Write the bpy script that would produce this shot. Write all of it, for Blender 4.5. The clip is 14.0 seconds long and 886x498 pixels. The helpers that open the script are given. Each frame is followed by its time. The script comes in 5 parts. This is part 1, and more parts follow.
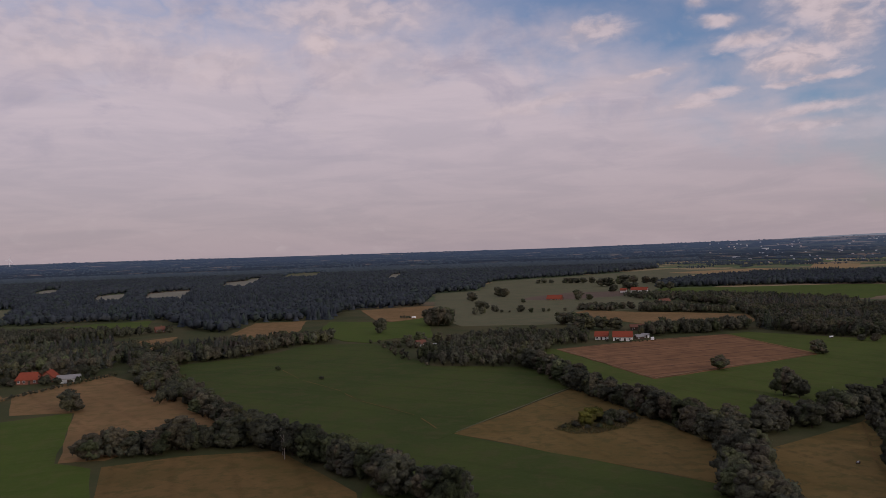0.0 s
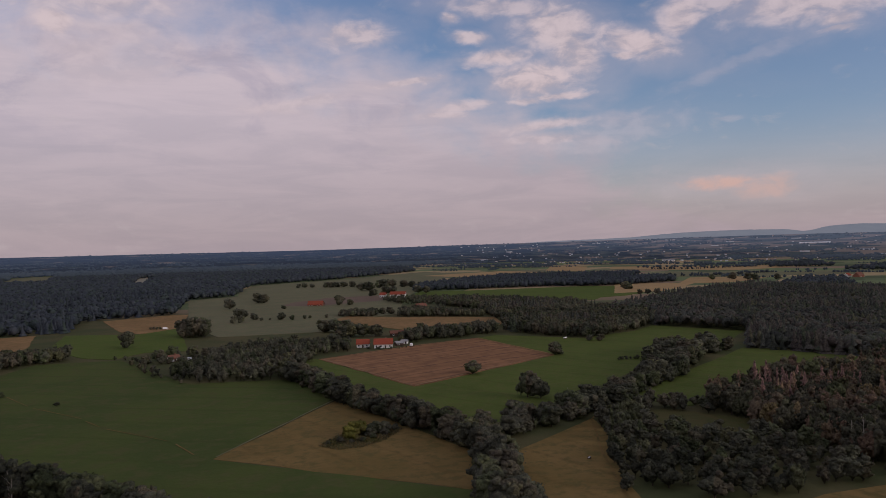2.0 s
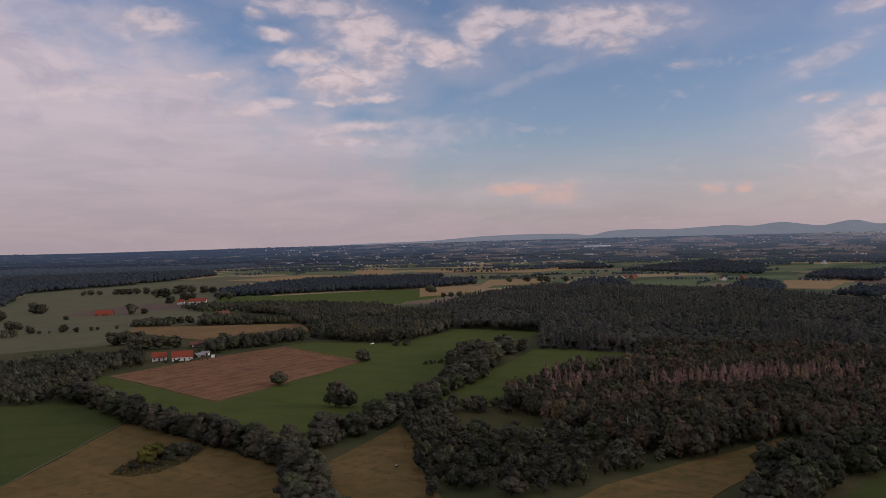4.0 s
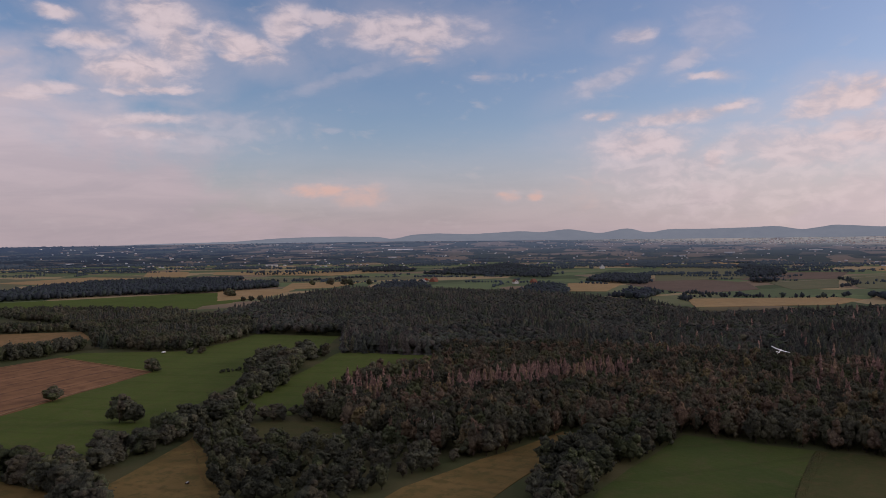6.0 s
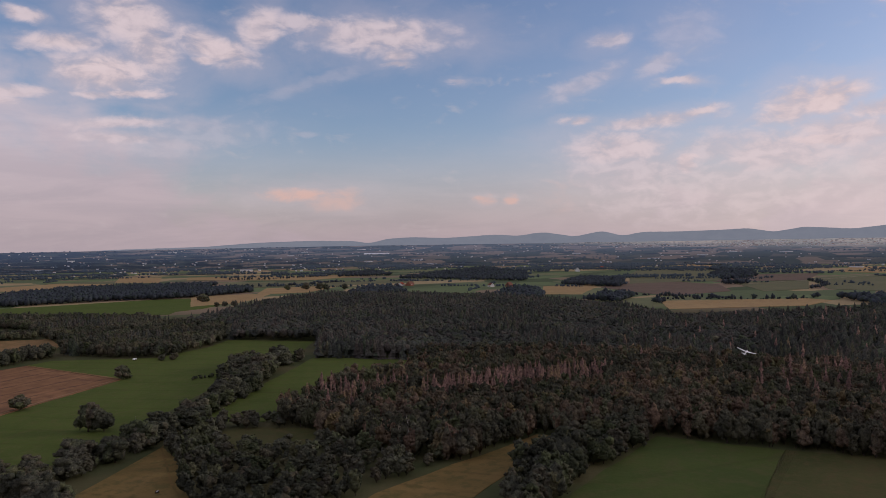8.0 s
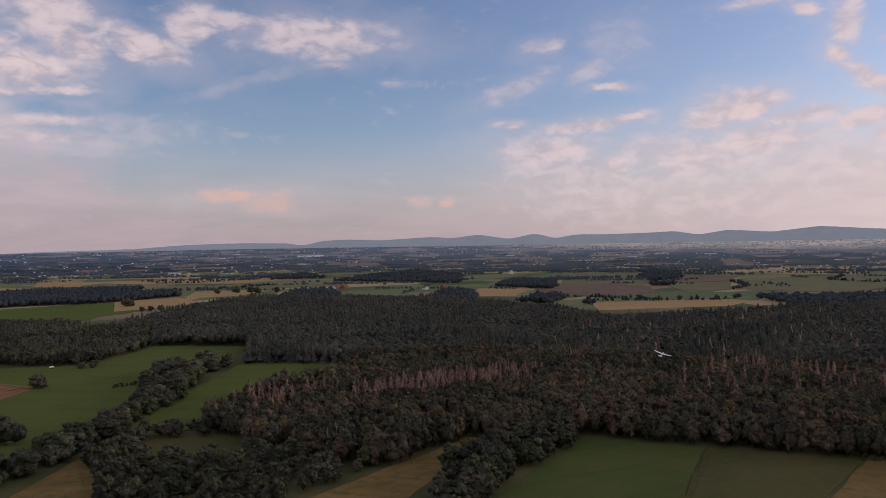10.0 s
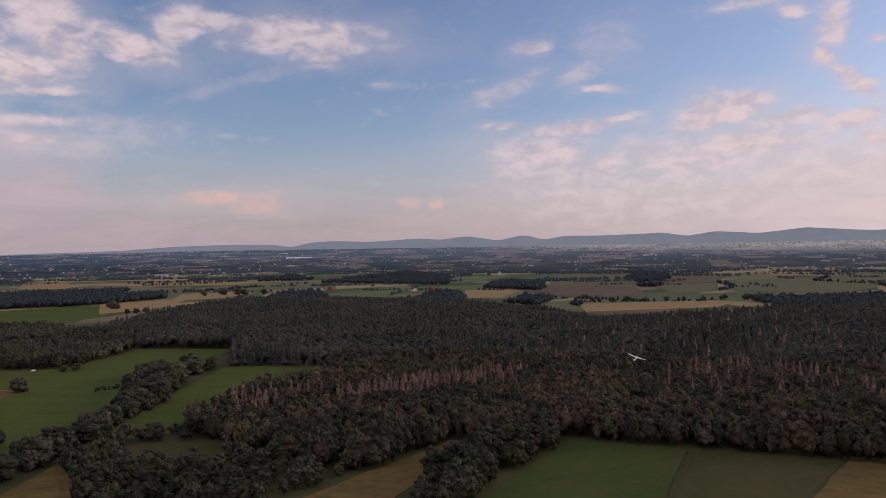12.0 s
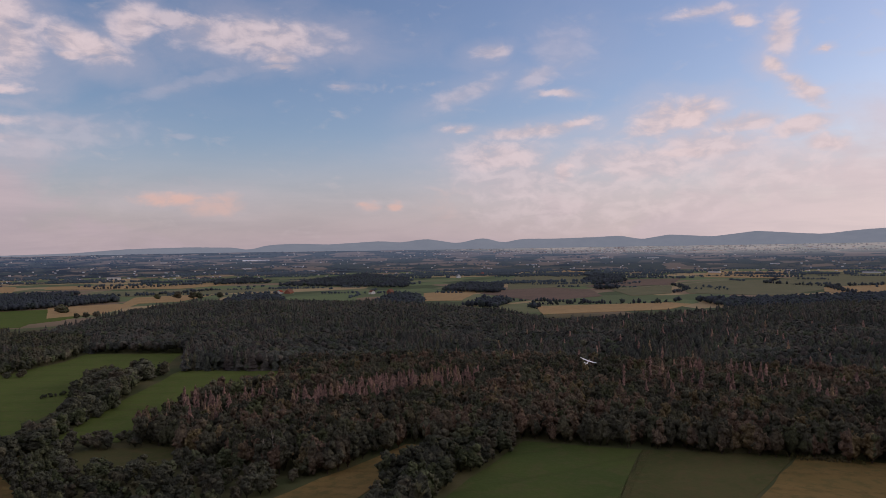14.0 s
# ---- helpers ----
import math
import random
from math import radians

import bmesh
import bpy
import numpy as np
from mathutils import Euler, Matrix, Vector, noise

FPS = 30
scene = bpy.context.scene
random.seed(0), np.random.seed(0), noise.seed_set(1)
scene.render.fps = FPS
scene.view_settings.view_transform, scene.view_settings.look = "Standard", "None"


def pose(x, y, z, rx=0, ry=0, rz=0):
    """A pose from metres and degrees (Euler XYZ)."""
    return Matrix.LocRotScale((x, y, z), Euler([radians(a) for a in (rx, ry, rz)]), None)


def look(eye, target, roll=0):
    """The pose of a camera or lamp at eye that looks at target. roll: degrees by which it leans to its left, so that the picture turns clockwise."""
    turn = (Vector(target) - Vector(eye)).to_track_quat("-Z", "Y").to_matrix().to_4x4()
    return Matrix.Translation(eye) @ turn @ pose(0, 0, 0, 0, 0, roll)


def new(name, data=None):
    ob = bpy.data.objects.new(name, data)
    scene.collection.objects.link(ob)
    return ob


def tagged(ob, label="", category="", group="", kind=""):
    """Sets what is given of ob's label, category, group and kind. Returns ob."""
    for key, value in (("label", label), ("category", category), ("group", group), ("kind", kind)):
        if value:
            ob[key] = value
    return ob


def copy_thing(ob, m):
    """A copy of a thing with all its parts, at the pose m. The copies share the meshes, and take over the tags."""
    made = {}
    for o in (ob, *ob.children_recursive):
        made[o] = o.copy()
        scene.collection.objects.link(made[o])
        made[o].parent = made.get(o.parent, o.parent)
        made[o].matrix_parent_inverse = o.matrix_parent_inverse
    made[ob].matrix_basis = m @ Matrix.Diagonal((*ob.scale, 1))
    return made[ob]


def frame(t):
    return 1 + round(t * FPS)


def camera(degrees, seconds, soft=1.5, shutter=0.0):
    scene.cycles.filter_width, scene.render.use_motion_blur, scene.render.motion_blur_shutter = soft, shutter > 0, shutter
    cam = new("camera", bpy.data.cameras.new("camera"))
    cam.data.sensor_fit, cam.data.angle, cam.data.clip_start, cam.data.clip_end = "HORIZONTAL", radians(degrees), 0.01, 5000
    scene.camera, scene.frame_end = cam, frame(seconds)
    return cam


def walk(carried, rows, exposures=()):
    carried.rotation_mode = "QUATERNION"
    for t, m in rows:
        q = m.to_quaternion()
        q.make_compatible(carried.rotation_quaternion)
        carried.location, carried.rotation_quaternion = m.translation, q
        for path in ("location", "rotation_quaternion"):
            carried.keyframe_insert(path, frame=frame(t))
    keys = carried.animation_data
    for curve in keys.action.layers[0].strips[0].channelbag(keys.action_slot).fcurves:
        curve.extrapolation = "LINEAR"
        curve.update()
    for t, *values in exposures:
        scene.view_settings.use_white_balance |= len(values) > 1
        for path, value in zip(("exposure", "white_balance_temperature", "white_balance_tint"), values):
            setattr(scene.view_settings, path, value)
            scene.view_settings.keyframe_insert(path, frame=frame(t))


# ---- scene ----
# the camera hovers about 80 m over the fields, climbs a little and turns to its right
cam = camera(62.22, 14.0, soft=0.8)
walk(cam, [
    (0.0, pose(0.02, 0.01, 72.53, 90.160, 1.764, -0.141)),
    (0.5, pose(-0.50, 0.19, 74.05, 90.077, 1.604, -3.934)),
    (1.0, pose(-1.04, 0.34, 75.61, 89.868, 1.476, -11.350)),
    (1.5, pose(-1.57, 0.40, 77.17, 89.786, 1.395, -15.439)),
    (2.0, pose(-2.03, 0.37, 78.66, 89.748, 1.374, -18.729)),
    (2.5, pose(-2.40, 0.23, 80.00, 89.754, 1.208, -22.379)),
    (3.0, pose(-2.70, -0.02, 81.10, 89.714, 1.168, -26.430)),
    (3.5, pose(-2.94, -0.36, 81.94, 89.682, 1.221, -28.998)),
    (4.0, pose(-3.12, -0.74, 82.62, 89.579, 1.206, -33.718)),
    (4.2, pose(-3.18, -0.89, 82.88, 89.496, 1.256, -36.277)),
    (6.5, pose(-2.51, -1.99, 84.25, 89.705, 0.321, -49.684)),
    (7.0, pose(-2.34, -2.17, 84.23, 89.769, 0.446, -49.915)),
    (9.5, pose(0.32, -3.27, 84.39, 89.920, 0.762, -54.270)),
    (10.0, pose(0.92, -3.68, 84.56, 89.955, 0.718, -55.758)),
    (10.5, pose(1.53, -4.11, 84.71, 89.976, 0.741, -55.985)),
    (11.0, pose(2.11, -4.57, 84.80, 89.993, 0.800, -56.198)),
    (11.5, pose(2.69, -5.02, 84.84, 90.019, 0.830, -56.370)),
    (12.0, pose(3.24, -5.39, 84.86, 90.057, 0.766, -56.587)),
    (12.5, pose(3.73, -5.63, 84.89, 90.141, 0.766, -56.839)),
    (13.0, pose(4.12, -5.74, 84.92, 90.210, 0.757, -57.549)),
    (13.5, pose(4.44, -5.79, 84.96, 90.227, 0.731, -57.944)),
    (14.0, pose(4.76, -5.86, 85.02, 90.230, 0.718, -59.758)),
], exposures=[(0.0, -0.13), (2.0, -0.09), (4.2, -0.03), (6.5, 0.05), (14.0, 0.09)])

# ---- world, sun ----
SUN_AZ, SUN_EL = 132.0, 16.0     # clockwise from +y, above the horizon


class Net:
    """Short hand for nodes: every call makes one node and returns its first output."""

    def __init__(self, tree):
        self.tree = tree

    def node(self, kind):
        return self.tree.nodes.new(kind)

    def put(self, socket, value):
        if isinstance(value, bpy.types.NodeSocket):
            self.tree.links.new(value, socket)
        elif value is not None:
            socket.default_value = value

    def math(self, op, a, b=None, c=None, clamp=False):
        n = self.node("ShaderNodeMath")
        n.operation, n.use_clamp = op, clamp
        for i, v in enumerate((a, b, c)):
            self.put(n.inputs[i], v)
        return n.outputs[0]

    def span(self, v, lo, hi, a=0.0, b=1.0, smooth=True):
        n = self.node("ShaderNodeMapRange")
        n.interpolation_type = "SMOOTHSTEP" if smooth else "LINEAR"
        for i, x in enumerate((v, lo, hi, a, b)):
            self.put(n.inputs[i], x)
        return n.outputs[0]

    def mix(self, f, a, b, how="MIX"):
        n = self.node("ShaderNodeMix")
        n.data_type, n.blend_type = "RGBA", how
        self.put(n.inputs[0], f)
        self.put(n.inputs[6], (*a, 1) if isinstance(a, tuple) else a)
        self.put(n.inputs[7], (*b, 1) if isinstance(b, tuple) else b)
        return n.outputs[2]

    def noise(self, vec, scale, detail=3.0, rough=0.55, distort=0.0, colour=False):
        n = self.node("ShaderNodeTexNoise")
        self.put(n.inputs["Vector"], vec)
        for key, v in (("Scale", scale), ("Detail", detail), ("Roughness", rough), ("Distortion", distort)):
            n.inputs[key].default_value = v
        return n.outputs[1 if colour else 0]

    def mapping(self, vec, loc=(0, 0, 0), rot=(0, 0, 0), scale=(1, 1, 1), kind="POINT"):
        n = self.node("ShaderNodeMapping")
        n.vector_type = kind
        self.put(n.inputs[0], vec)
        n.inputs[1].default_value, n.inputs[2].default_value, n.inputs[3].default_value = loc, rot, scale
        return n.outputs[0]

    def vmath(self, op, a, b=None, out=0):
        n = self.node("ShaderNodeVectorMath")
        n.operation = op
        self.put(n.inputs[0], a)
        self.put(n.inputs[1], b)
        return n.outputs[out]


# single clouds: azimuth, elevation, half width, half height, lean, strength
CLOUDS_NORTH = [
    (-8.7, 15.7, 1.1, 0.8, 0, 1.00),
    (-7.2, 17.7, 5.6, 1.3, 0, 0.75),
    (-26.8, 15.2, 6.5, 1.7, 0, 0.60),
    (-16.4, 14.1, 3.9, 1.3, 0, 0.50),
    (-5.6, 14.3, 4.8, 2.0, 10, 0.40),
]
CLOUDS_MIDDLE = [
    (12.3, 16.1, 2.41, 0.80, 0, 0.8),
    (19.7, 17.1, 0.70, 0.32, 0, 0.8),
    (21.2, 15.7, 1.32, 0.33, 0, 0.85),
    (23.4, 14.2, 2.42, 0.50, 4, 0.95),
    (26.1, 12.4, 2.97, 1.13, 0, 1),
    (28.0, 11.2, 2.09, 0.29, 4, 0.9),
    (28.1, 16.0, 3.03, 1.60, -20, 0.9),
    (29.1, 14.4, 1.99, 1.79, 0, 0.9),
    (33.8, 14.6, 2.68, 0.80, -14, 0.95),
    (23.5, 17.8, 3.95, 0.64, -6, 0.7),
    (33.2, 13.8, 0.85, 0.28, 0, 0.9),
    (16.3, 12.5, 2.36, 0.25, 8, 0.8),
    (36.7, 16.3, 1.80, 0.94, 25, 0.85),
    (39.9, 16.8, 3.91, 0.46, 0, 0.7),
]
CLOUDS_LOW = [
    (45.9, 16.0, 5.32, 1.11, 0, 0.8),
    (47.5, 14.7, 1.43, 0.59, 0, 0.85),
    (47.4, 13.9, 1.15, 0.19, 6, 0.85),
    (41.0, 12.5, 4.98, 0.40, 17, 0.17),
    (27.0, 9.0, 3.13, 0.34, 4, 0.8),
    (20.5, 10.7, 2.29, 0.34, 4, 0.8),
    (19.1, 10.1, 1.76, 0.30, 0, 0.8),
    (25.5, 10.9, 1.32, 0.21, 0, 0.8),
    (26.8, 7.9, 2.70, 0.34, 0, 0.7),
    (8.6, 11.2, 2.52, 0.33, 8, 0.65),
    (6.2, 10.6, 2.13, 0.33, 0, 0.5),
    (34.4, 9.0, 1.51, 0.21, 0, 0.25),
    (32.0, 8.2, 4.64, 0.93, 8, 0.3),
    (39.7, 4.0, 2.40, 0.42, 0, 0.9),
    (42.6, 3.7, 2.00, 0.62, 0, 0.6),
    (54.4, 3.7, 0.61, 0.35, 0, 0.8),
    (56.2, 3.6, 0.52, 0.31, 0, 0.8),
]
CLOUDS_EAST_LOW = [
    (61.3, 9.4, 1.09, 0.29, 0, 0.9),
    (67.2, 9.1, 3.72, 0.41, 5, 0.85),
    (69.9, 9.5, 1.76, 0.32, 8, 0.85),
    (64.1, 7.2, 3.25, 1.09, 0, 0.85),
    (65.3, 5.4, 4.39, 1.59, 0, 0.6),
    (69.2, 5.9, 0.78, 0.70, 0, 0.95),
    (71.3, 6.9, 2.98, 0.97, 8, 0.6),
    (76.1, 9.2, 2.01, 1.07, 0, 0.9),
    (78.1, 9.5, 2.00, 0.90, 0, 1),
    (78.1, 7.1, 2.65, 0.46, 4, 0.95),
    (75.3, 6.4, 4.13, 1.33, 0, 0.75),
    (71.6, 3.9, 9.45, 1.86, 0, 0.5),
]
CLOUDS_EAST_HIGH = [
    (63.5, 15.1, 1.24, 0.44, 10, 0.55),
    (67.2, 13.2, 1.59, 0.48, 20, 0.4),
    (68.7, 11.9, 1.56, 0.24, -4, 0.75),
    (61.7, 12.2, 2.67, 0.57, 20, 0.4),
    (69.4, 15.2, 2.08, 1.45, 0, 0.22),
    (40.2, 8.7, 0.86, 0.18, 0, 0.2),
    (52.1, 12.7, 0.79, 0.17, 0, 0.5),
]
CLOUDS_FAR_EAST = [
    (84.0, 12.9, 0.90, 0.52, -35, 0.95),
    (86.0, 11.0, 2.05, 0.45, -40, 0.9),
    (84.7, 14.9, 0.89, 1.30, -10, 0.8),
    (82.3, 16.1, 0.93, 0.33, -15, 0.85),
    (79.6, 16.9, 2.22, 0.26, 0, 0.6),
    (87.6, 13.5, 0.39, 0.18, 0, 0.9),
    (76.7, 10.0, 1.55, 0.88, 0, 0.9),
    (78.9, 10.0, 1.87, 0.87, 0, 1),
    (82.1, 9.0, 2.48, 0.54, 6, 0.85),
    (86.0, 8.5, 2.12, 0.49, 4, 0.9),
    (87.4, 7.3, 1.36, 0.60, 0, 0.9),
    (79.9, 7.6, 3.28, 0.96, 0, 0.8),
    (83.9, 5.7, 5.34, 1.55, 0, 0.6),
]


def build_world():
    world = bpy.data.worlds.new("sky")
    scene.world = world
    world.use_nodes = True
    tree = world.node_tree
    tree.nodes.clear()
    n = Net(tree)
    sky = n.node("ShaderNodeTexSky")
    sky.sky_type, sky.sun_disc = "NISHITA", False
    sky.sun_elevation, sky.sun_rotation, sky.altitude = radians(SUN_EL), radians(SUN_AZ), 80.0
    sky.air_density, sky.dust_density, sky.ozone_density = 1.0, 1.3, 1.0
    blue = n.mix(1.0, sky.outputs[0], (0.0965, 0.100, 0.124), "MULTIPLY")
    way = n.node("ShaderNodeTexCoord").outputs["Generated"]
    sep = n.node("ShaderNodeSeparateXYZ")
    n.put(sep.inputs[0], way)
    az = n.math("DEGREES", n.math("ARCTAN2", sep.outputs[0], sep.outputs[1]))
    el = n.math("DEGREES", n.math("ARCSINE", sep.outputs[2]))
    place = n.node("ShaderNodeCombineXYZ")
    n.put(place.inputs[0], az)
    n.put(place.inputs[1], el)
    flat = place.outputs[0]
    # two sizes of ragged edge, drawn out sideways
    wide = n.mapping(flat, scale=(0.24, 0.42, 1))
    fine = n.mapping(flat, scale=(0.55, 1.0, 1))
    warp = n.noise(wide, 1.0, 6.0, 0.62, 0.6, colour=True)
    shove = n.vmath("MULTIPLY", n.vmath("SUBTRACT", warp, (0.5, 0.5, 0.5)), (2.6, 1.5, 0))
    bent = n.vmath("ADD", flat, shove)
    grit = n.noise(fine, 0.9, 6.0, 0.56, 0.3)
    soft = n.noise(wide, 0.7, 5.0, 0.55, 0.3)
    # the grey-pink veil that hides the blue towards the north and low down all round
    top = n.math("ADD", n.span(az, -2.0, 48.0, 17.0, 2.2), n.span(az, 55.0, 95.0, 0.0, 5.5))
    over = n.math("ADD", n.math("SUBTRACT", el, top), n.math("MULTIPLY", n.math("SUBTRACT", soft, 0.5), 11.0))
    veil = n.span(over, 4.5, -4.5, 0.0, 1.0)
    low = n.span(el, 10.0, -0.5, 0.0, 0.94)
    veil = n.math("MAXIMUM", veil, low)
    north = n.math("MULTIPLY", n.span(az, 14.0, -14.0, 0.0, 0.85), n.span(soft, 0.3, 0.62))
    veil = n.math("MAXIMUM", veil, north)
    high = n.math("MULTIPLY", n.span(el, 19.0, 40.0, 0.0, 0.70), n.span(soft, 0.25, 0.6))
    veil = n.math("MAXIMUM", veil, high)
    behind = n.math("MULTIPLY", n.span(n.math("ABSOLUTE", n.math("SUBTRACT", az, 30.0)), 75.0, 120.0), n.span(soft, 0.3, 0.55, 0.3, 0.9))
    veil = n.math("MAXIMUM", veil, behind)
    grey = n.mix(n.span(el, 0.0, 13.0), (0.405, 0.330, 0.368), (0.560, 0.474, 0.526))
    grey = n.mix(n.math("MULTIPLY", n.span(az, 55.0, 100.0), n.span(el, 14.0, 1.0)), grey, (0.625, 0.522, 0.532))
    grey = n.mix(n.span(el, 19.0, 42.0), grey, (0.530, 0.498, 0.572))
    warp_grey = n.noise(n.mapping(flat, (3.0, 1.0, 0), scale=(0.13, 0.26, 1)), 1.0, 6.0, 0.6, 0.8)
    streak = n.noise(n.mapping(flat, scale=(0.10, 0.62, 1)), 1.0, 6.0, 0.62, 0.5)
    grey = n.mix(n.span(streak, 0.35, 0.65, 0.0, 0.7), grey, n.mix(1.0, grey, (1.18, 1.15, 1.12), "MULTIPLY"))
    grey = n.mix(n.math("MULTIPLY", n.span(warp_grey, 0.48, 0.66), n.span(el, 4.0, 14.0, 0.0, 0.8)), grey, n.mix(1.0, grey, (0.74, 0.77, 0.85), "MULTIPLY"))
    blue = n.mix(n.span(az, 35.0, 65.0), blue, n.mix(1.0, blue, (1.05, 1.0, 1.0), "MULTIPLY"))
    grey = n.mix(n.span(az, 25.0, 50.0), grey, n.mix(1.0, grey, (1.01, 0.995, 1.005), "MULTIPLY"))
    base = n.mix(n.math("MULTIPLY", veil, 0.93), blue, grey)
    total = film = None
    for a, e, w, h, lean, s in CLOUDS_NORTH + CLOUDS_MIDDLE + CLOUDS_LOW + CLOUDS_EAST_LOW + CLOUDS_EAST_HIGH + CLOUDS_FAR_EAST:
        local = n.mapping(bent, (a, e, 0), (0, 0, radians(lean)), (w * 1.36, h * 1.5, 1), "TEXTURE")
        away = n.vmath("LENGTH", local, out=1)
        m = n.span(n.math("ADD", away, n.math("MULTIPLY", n.math("SUBTRACT", grit, 0.5), 1.2)), 1.15, 0.25, 0.0, s)
        total = m if total is None else n.math("MAXIMUM", total, m)
        f = n.span(n.math("ADD", away, n.math("MULTIPLY", n.math("SUBTRACT", soft, 0.5), 2.6)), 2.3, 0.5, 0.0, 0.30 * s)
        film = f if film is None else n.math("MAXIMUM", film, f)
    puff = n.math("MULTIPLY", total, n.span(grit, 0.70, 0.45, 0.55, 1.0))
    dark = n.span(grit, 0.68, 0.35)
    white = n.mix(dark, (0.51, 0.425, 0.46), (0.670, 0.552, 0.582))
    white = n.mix(n.span(az, 56.0, 74.0), white, n.mix(1.0, white, (1.05, 1.03, 1.00), "MULTIPLY"))
    warm = n.mix(n.math("MULTIPLY", n.span(el, 6.0, 4.0), n.span(n.math("ABSOLUTE", n.math("SUBTRACT", az, 47.0)), 16.0, 12.0)), white, (0.65, 0.43, 0.385))
    wisps = n.math("MULTIPLY", n.span(grit, 0.52, 0.78), n.span(soft, 0.42, 0.66, 0.0, 0.28))
    done = n.mix(wisps, base, (0.58, 0.50, 0.51))
    done = n.mix(film, done, (0.585, 0.485, 0.525))
    done = n.mix(puff, done, warm)
    bg = n.node("ShaderNodeBackground")
    n.put(bg.inputs[0], done)
    bg.inputs[1].default_value = 1.0
    out = n.node("ShaderNodeOutputWorld")
    tree.links.new(bg.outputs[0], out.inputs[0])


build_world()
sun = new("sun", bpy.data.lights.new("sun", "SUN"))
sun.data.energy, sun.data.angle, sun.data.color = 0.7, radians(12), (1.0, 0.90, 0.79)
_a, _e = radians(SUN_AZ), radians(SUN_EL)
sun.matrix_world = look((0, 0, 200), (-100 * math.sin(_a) * math.cos(_e), -100 * math.cos(_a) * math.cos(_e), 200 - 100 * math.sin(_e)))

# ---- materials ----


def surface(name, rough=0.9):
    """A node material; returns it with its net, its shader and the object's own coordinates."""
    m = bpy.data.materials.new(name)
    m.use_nodes = True
    n = Net(m.node_tree)
    shader = m.node_tree.nodes["Principled BSDF"]
    shader.inputs["Roughness"].default_value = rough
    shader.inputs["Specular IOR Level"].default_value = 0.25 if rough < 0.84 else 0.03
    at = n.node("ShaderNodeTexCoord").outputs["Object"]
    return m, n, shader, at


def bump(n, shader, height, strength, distance):
    b = n.node("ShaderNodeBump")
    b.inputs["Strength"].default_value, b.inputs["Distance"].default_value = strength, distance
    n.put(b.inputs["Height"], height)
    n.put(shader.inputs["Normal"], b.outputs[0])


def foliage(name, dark, light, odd, odd_share=0.25, fine=1.0):
    """Leaves: tone from tree to tree, from clump to clump, a share of an odd hue, and painted shade between sprays."""
    m, n, shader, at = surface(name, 0.85)
    geo = n.node("ShaderNodeNewGeometry")
    isle = geo.outputs["Random Per Island"]
    tree = n.noise(geo.outputs["Position"], 0.11, 2.0, 0.5)
    stand = n.noise(geo.outputs["Position"], 0.017, 2.0, 0.5)
    who = n.node("ShaderNodeObjectInfo").outputs["Random"]
    tone = n.math("ADD", n.math("MULTIPLY", n.span(tree, 0.3, 0.7), 0.42), n.math("MULTIPLY", n.math("POWER", isle, 1.4), 0.28))
    tone = n.math("ADD", tone, n.math("MULTIPLY", who, 0.12))
    tone = n.math("ADD", tone, n.math("MULTIPLY", n.math("SUBTRACT", n.span(stand, 0.3, 0.7), 0.5), 0.45))
    c = n.mix(tone, dark, light)
    cell = n.node("ShaderNodeTexVoronoi")
    n.put(cell.inputs["Vector"], n.mapping(geo.outputs["Position"], scale=(0.14, 0.14, 0)))
    cell.inputs["Scale"].default_value = 1.0
    own = n.node("ShaderNodeSeparateColor")
    n.put(own.inputs[0], cell.outputs["Color"])
    c = n.mix(n.math("MULTIPLY", n.span(n.math("ADD", n.math("MULTIPLY", own.outputs[0], 0.5), n.math("MULTIPLY", stand, 0.5)), 0.45, 0.70), odd_share), c, odd)
    c = n.mix(n.span(own.outputs[1], 0.55, 1.0, 0.0, 0.45), c, n.mix(1.0, c, (0.98, 1.26, 0.62), "MULTIPLY"))
    c = n.mix(n.span(own.outputs[2], 0.0, 1.0, 0.0, 0.5), n.mix(1.0, c, (1.30, 1.28, 1.30), "MULTIPLY"), n.mix(1.0, c, (0.62, 0.62, 0.68), "MULTIPLY"))
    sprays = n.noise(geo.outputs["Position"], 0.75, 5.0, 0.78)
    # gaps between sprays darker and bluer: leaf shade put into the colour
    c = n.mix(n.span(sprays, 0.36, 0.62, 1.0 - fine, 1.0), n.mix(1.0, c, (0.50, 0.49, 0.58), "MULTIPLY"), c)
    n.put(shader.inputs["Base Color"], c)
    bump(n, shader, sprays, fine, 1.3)
    return m


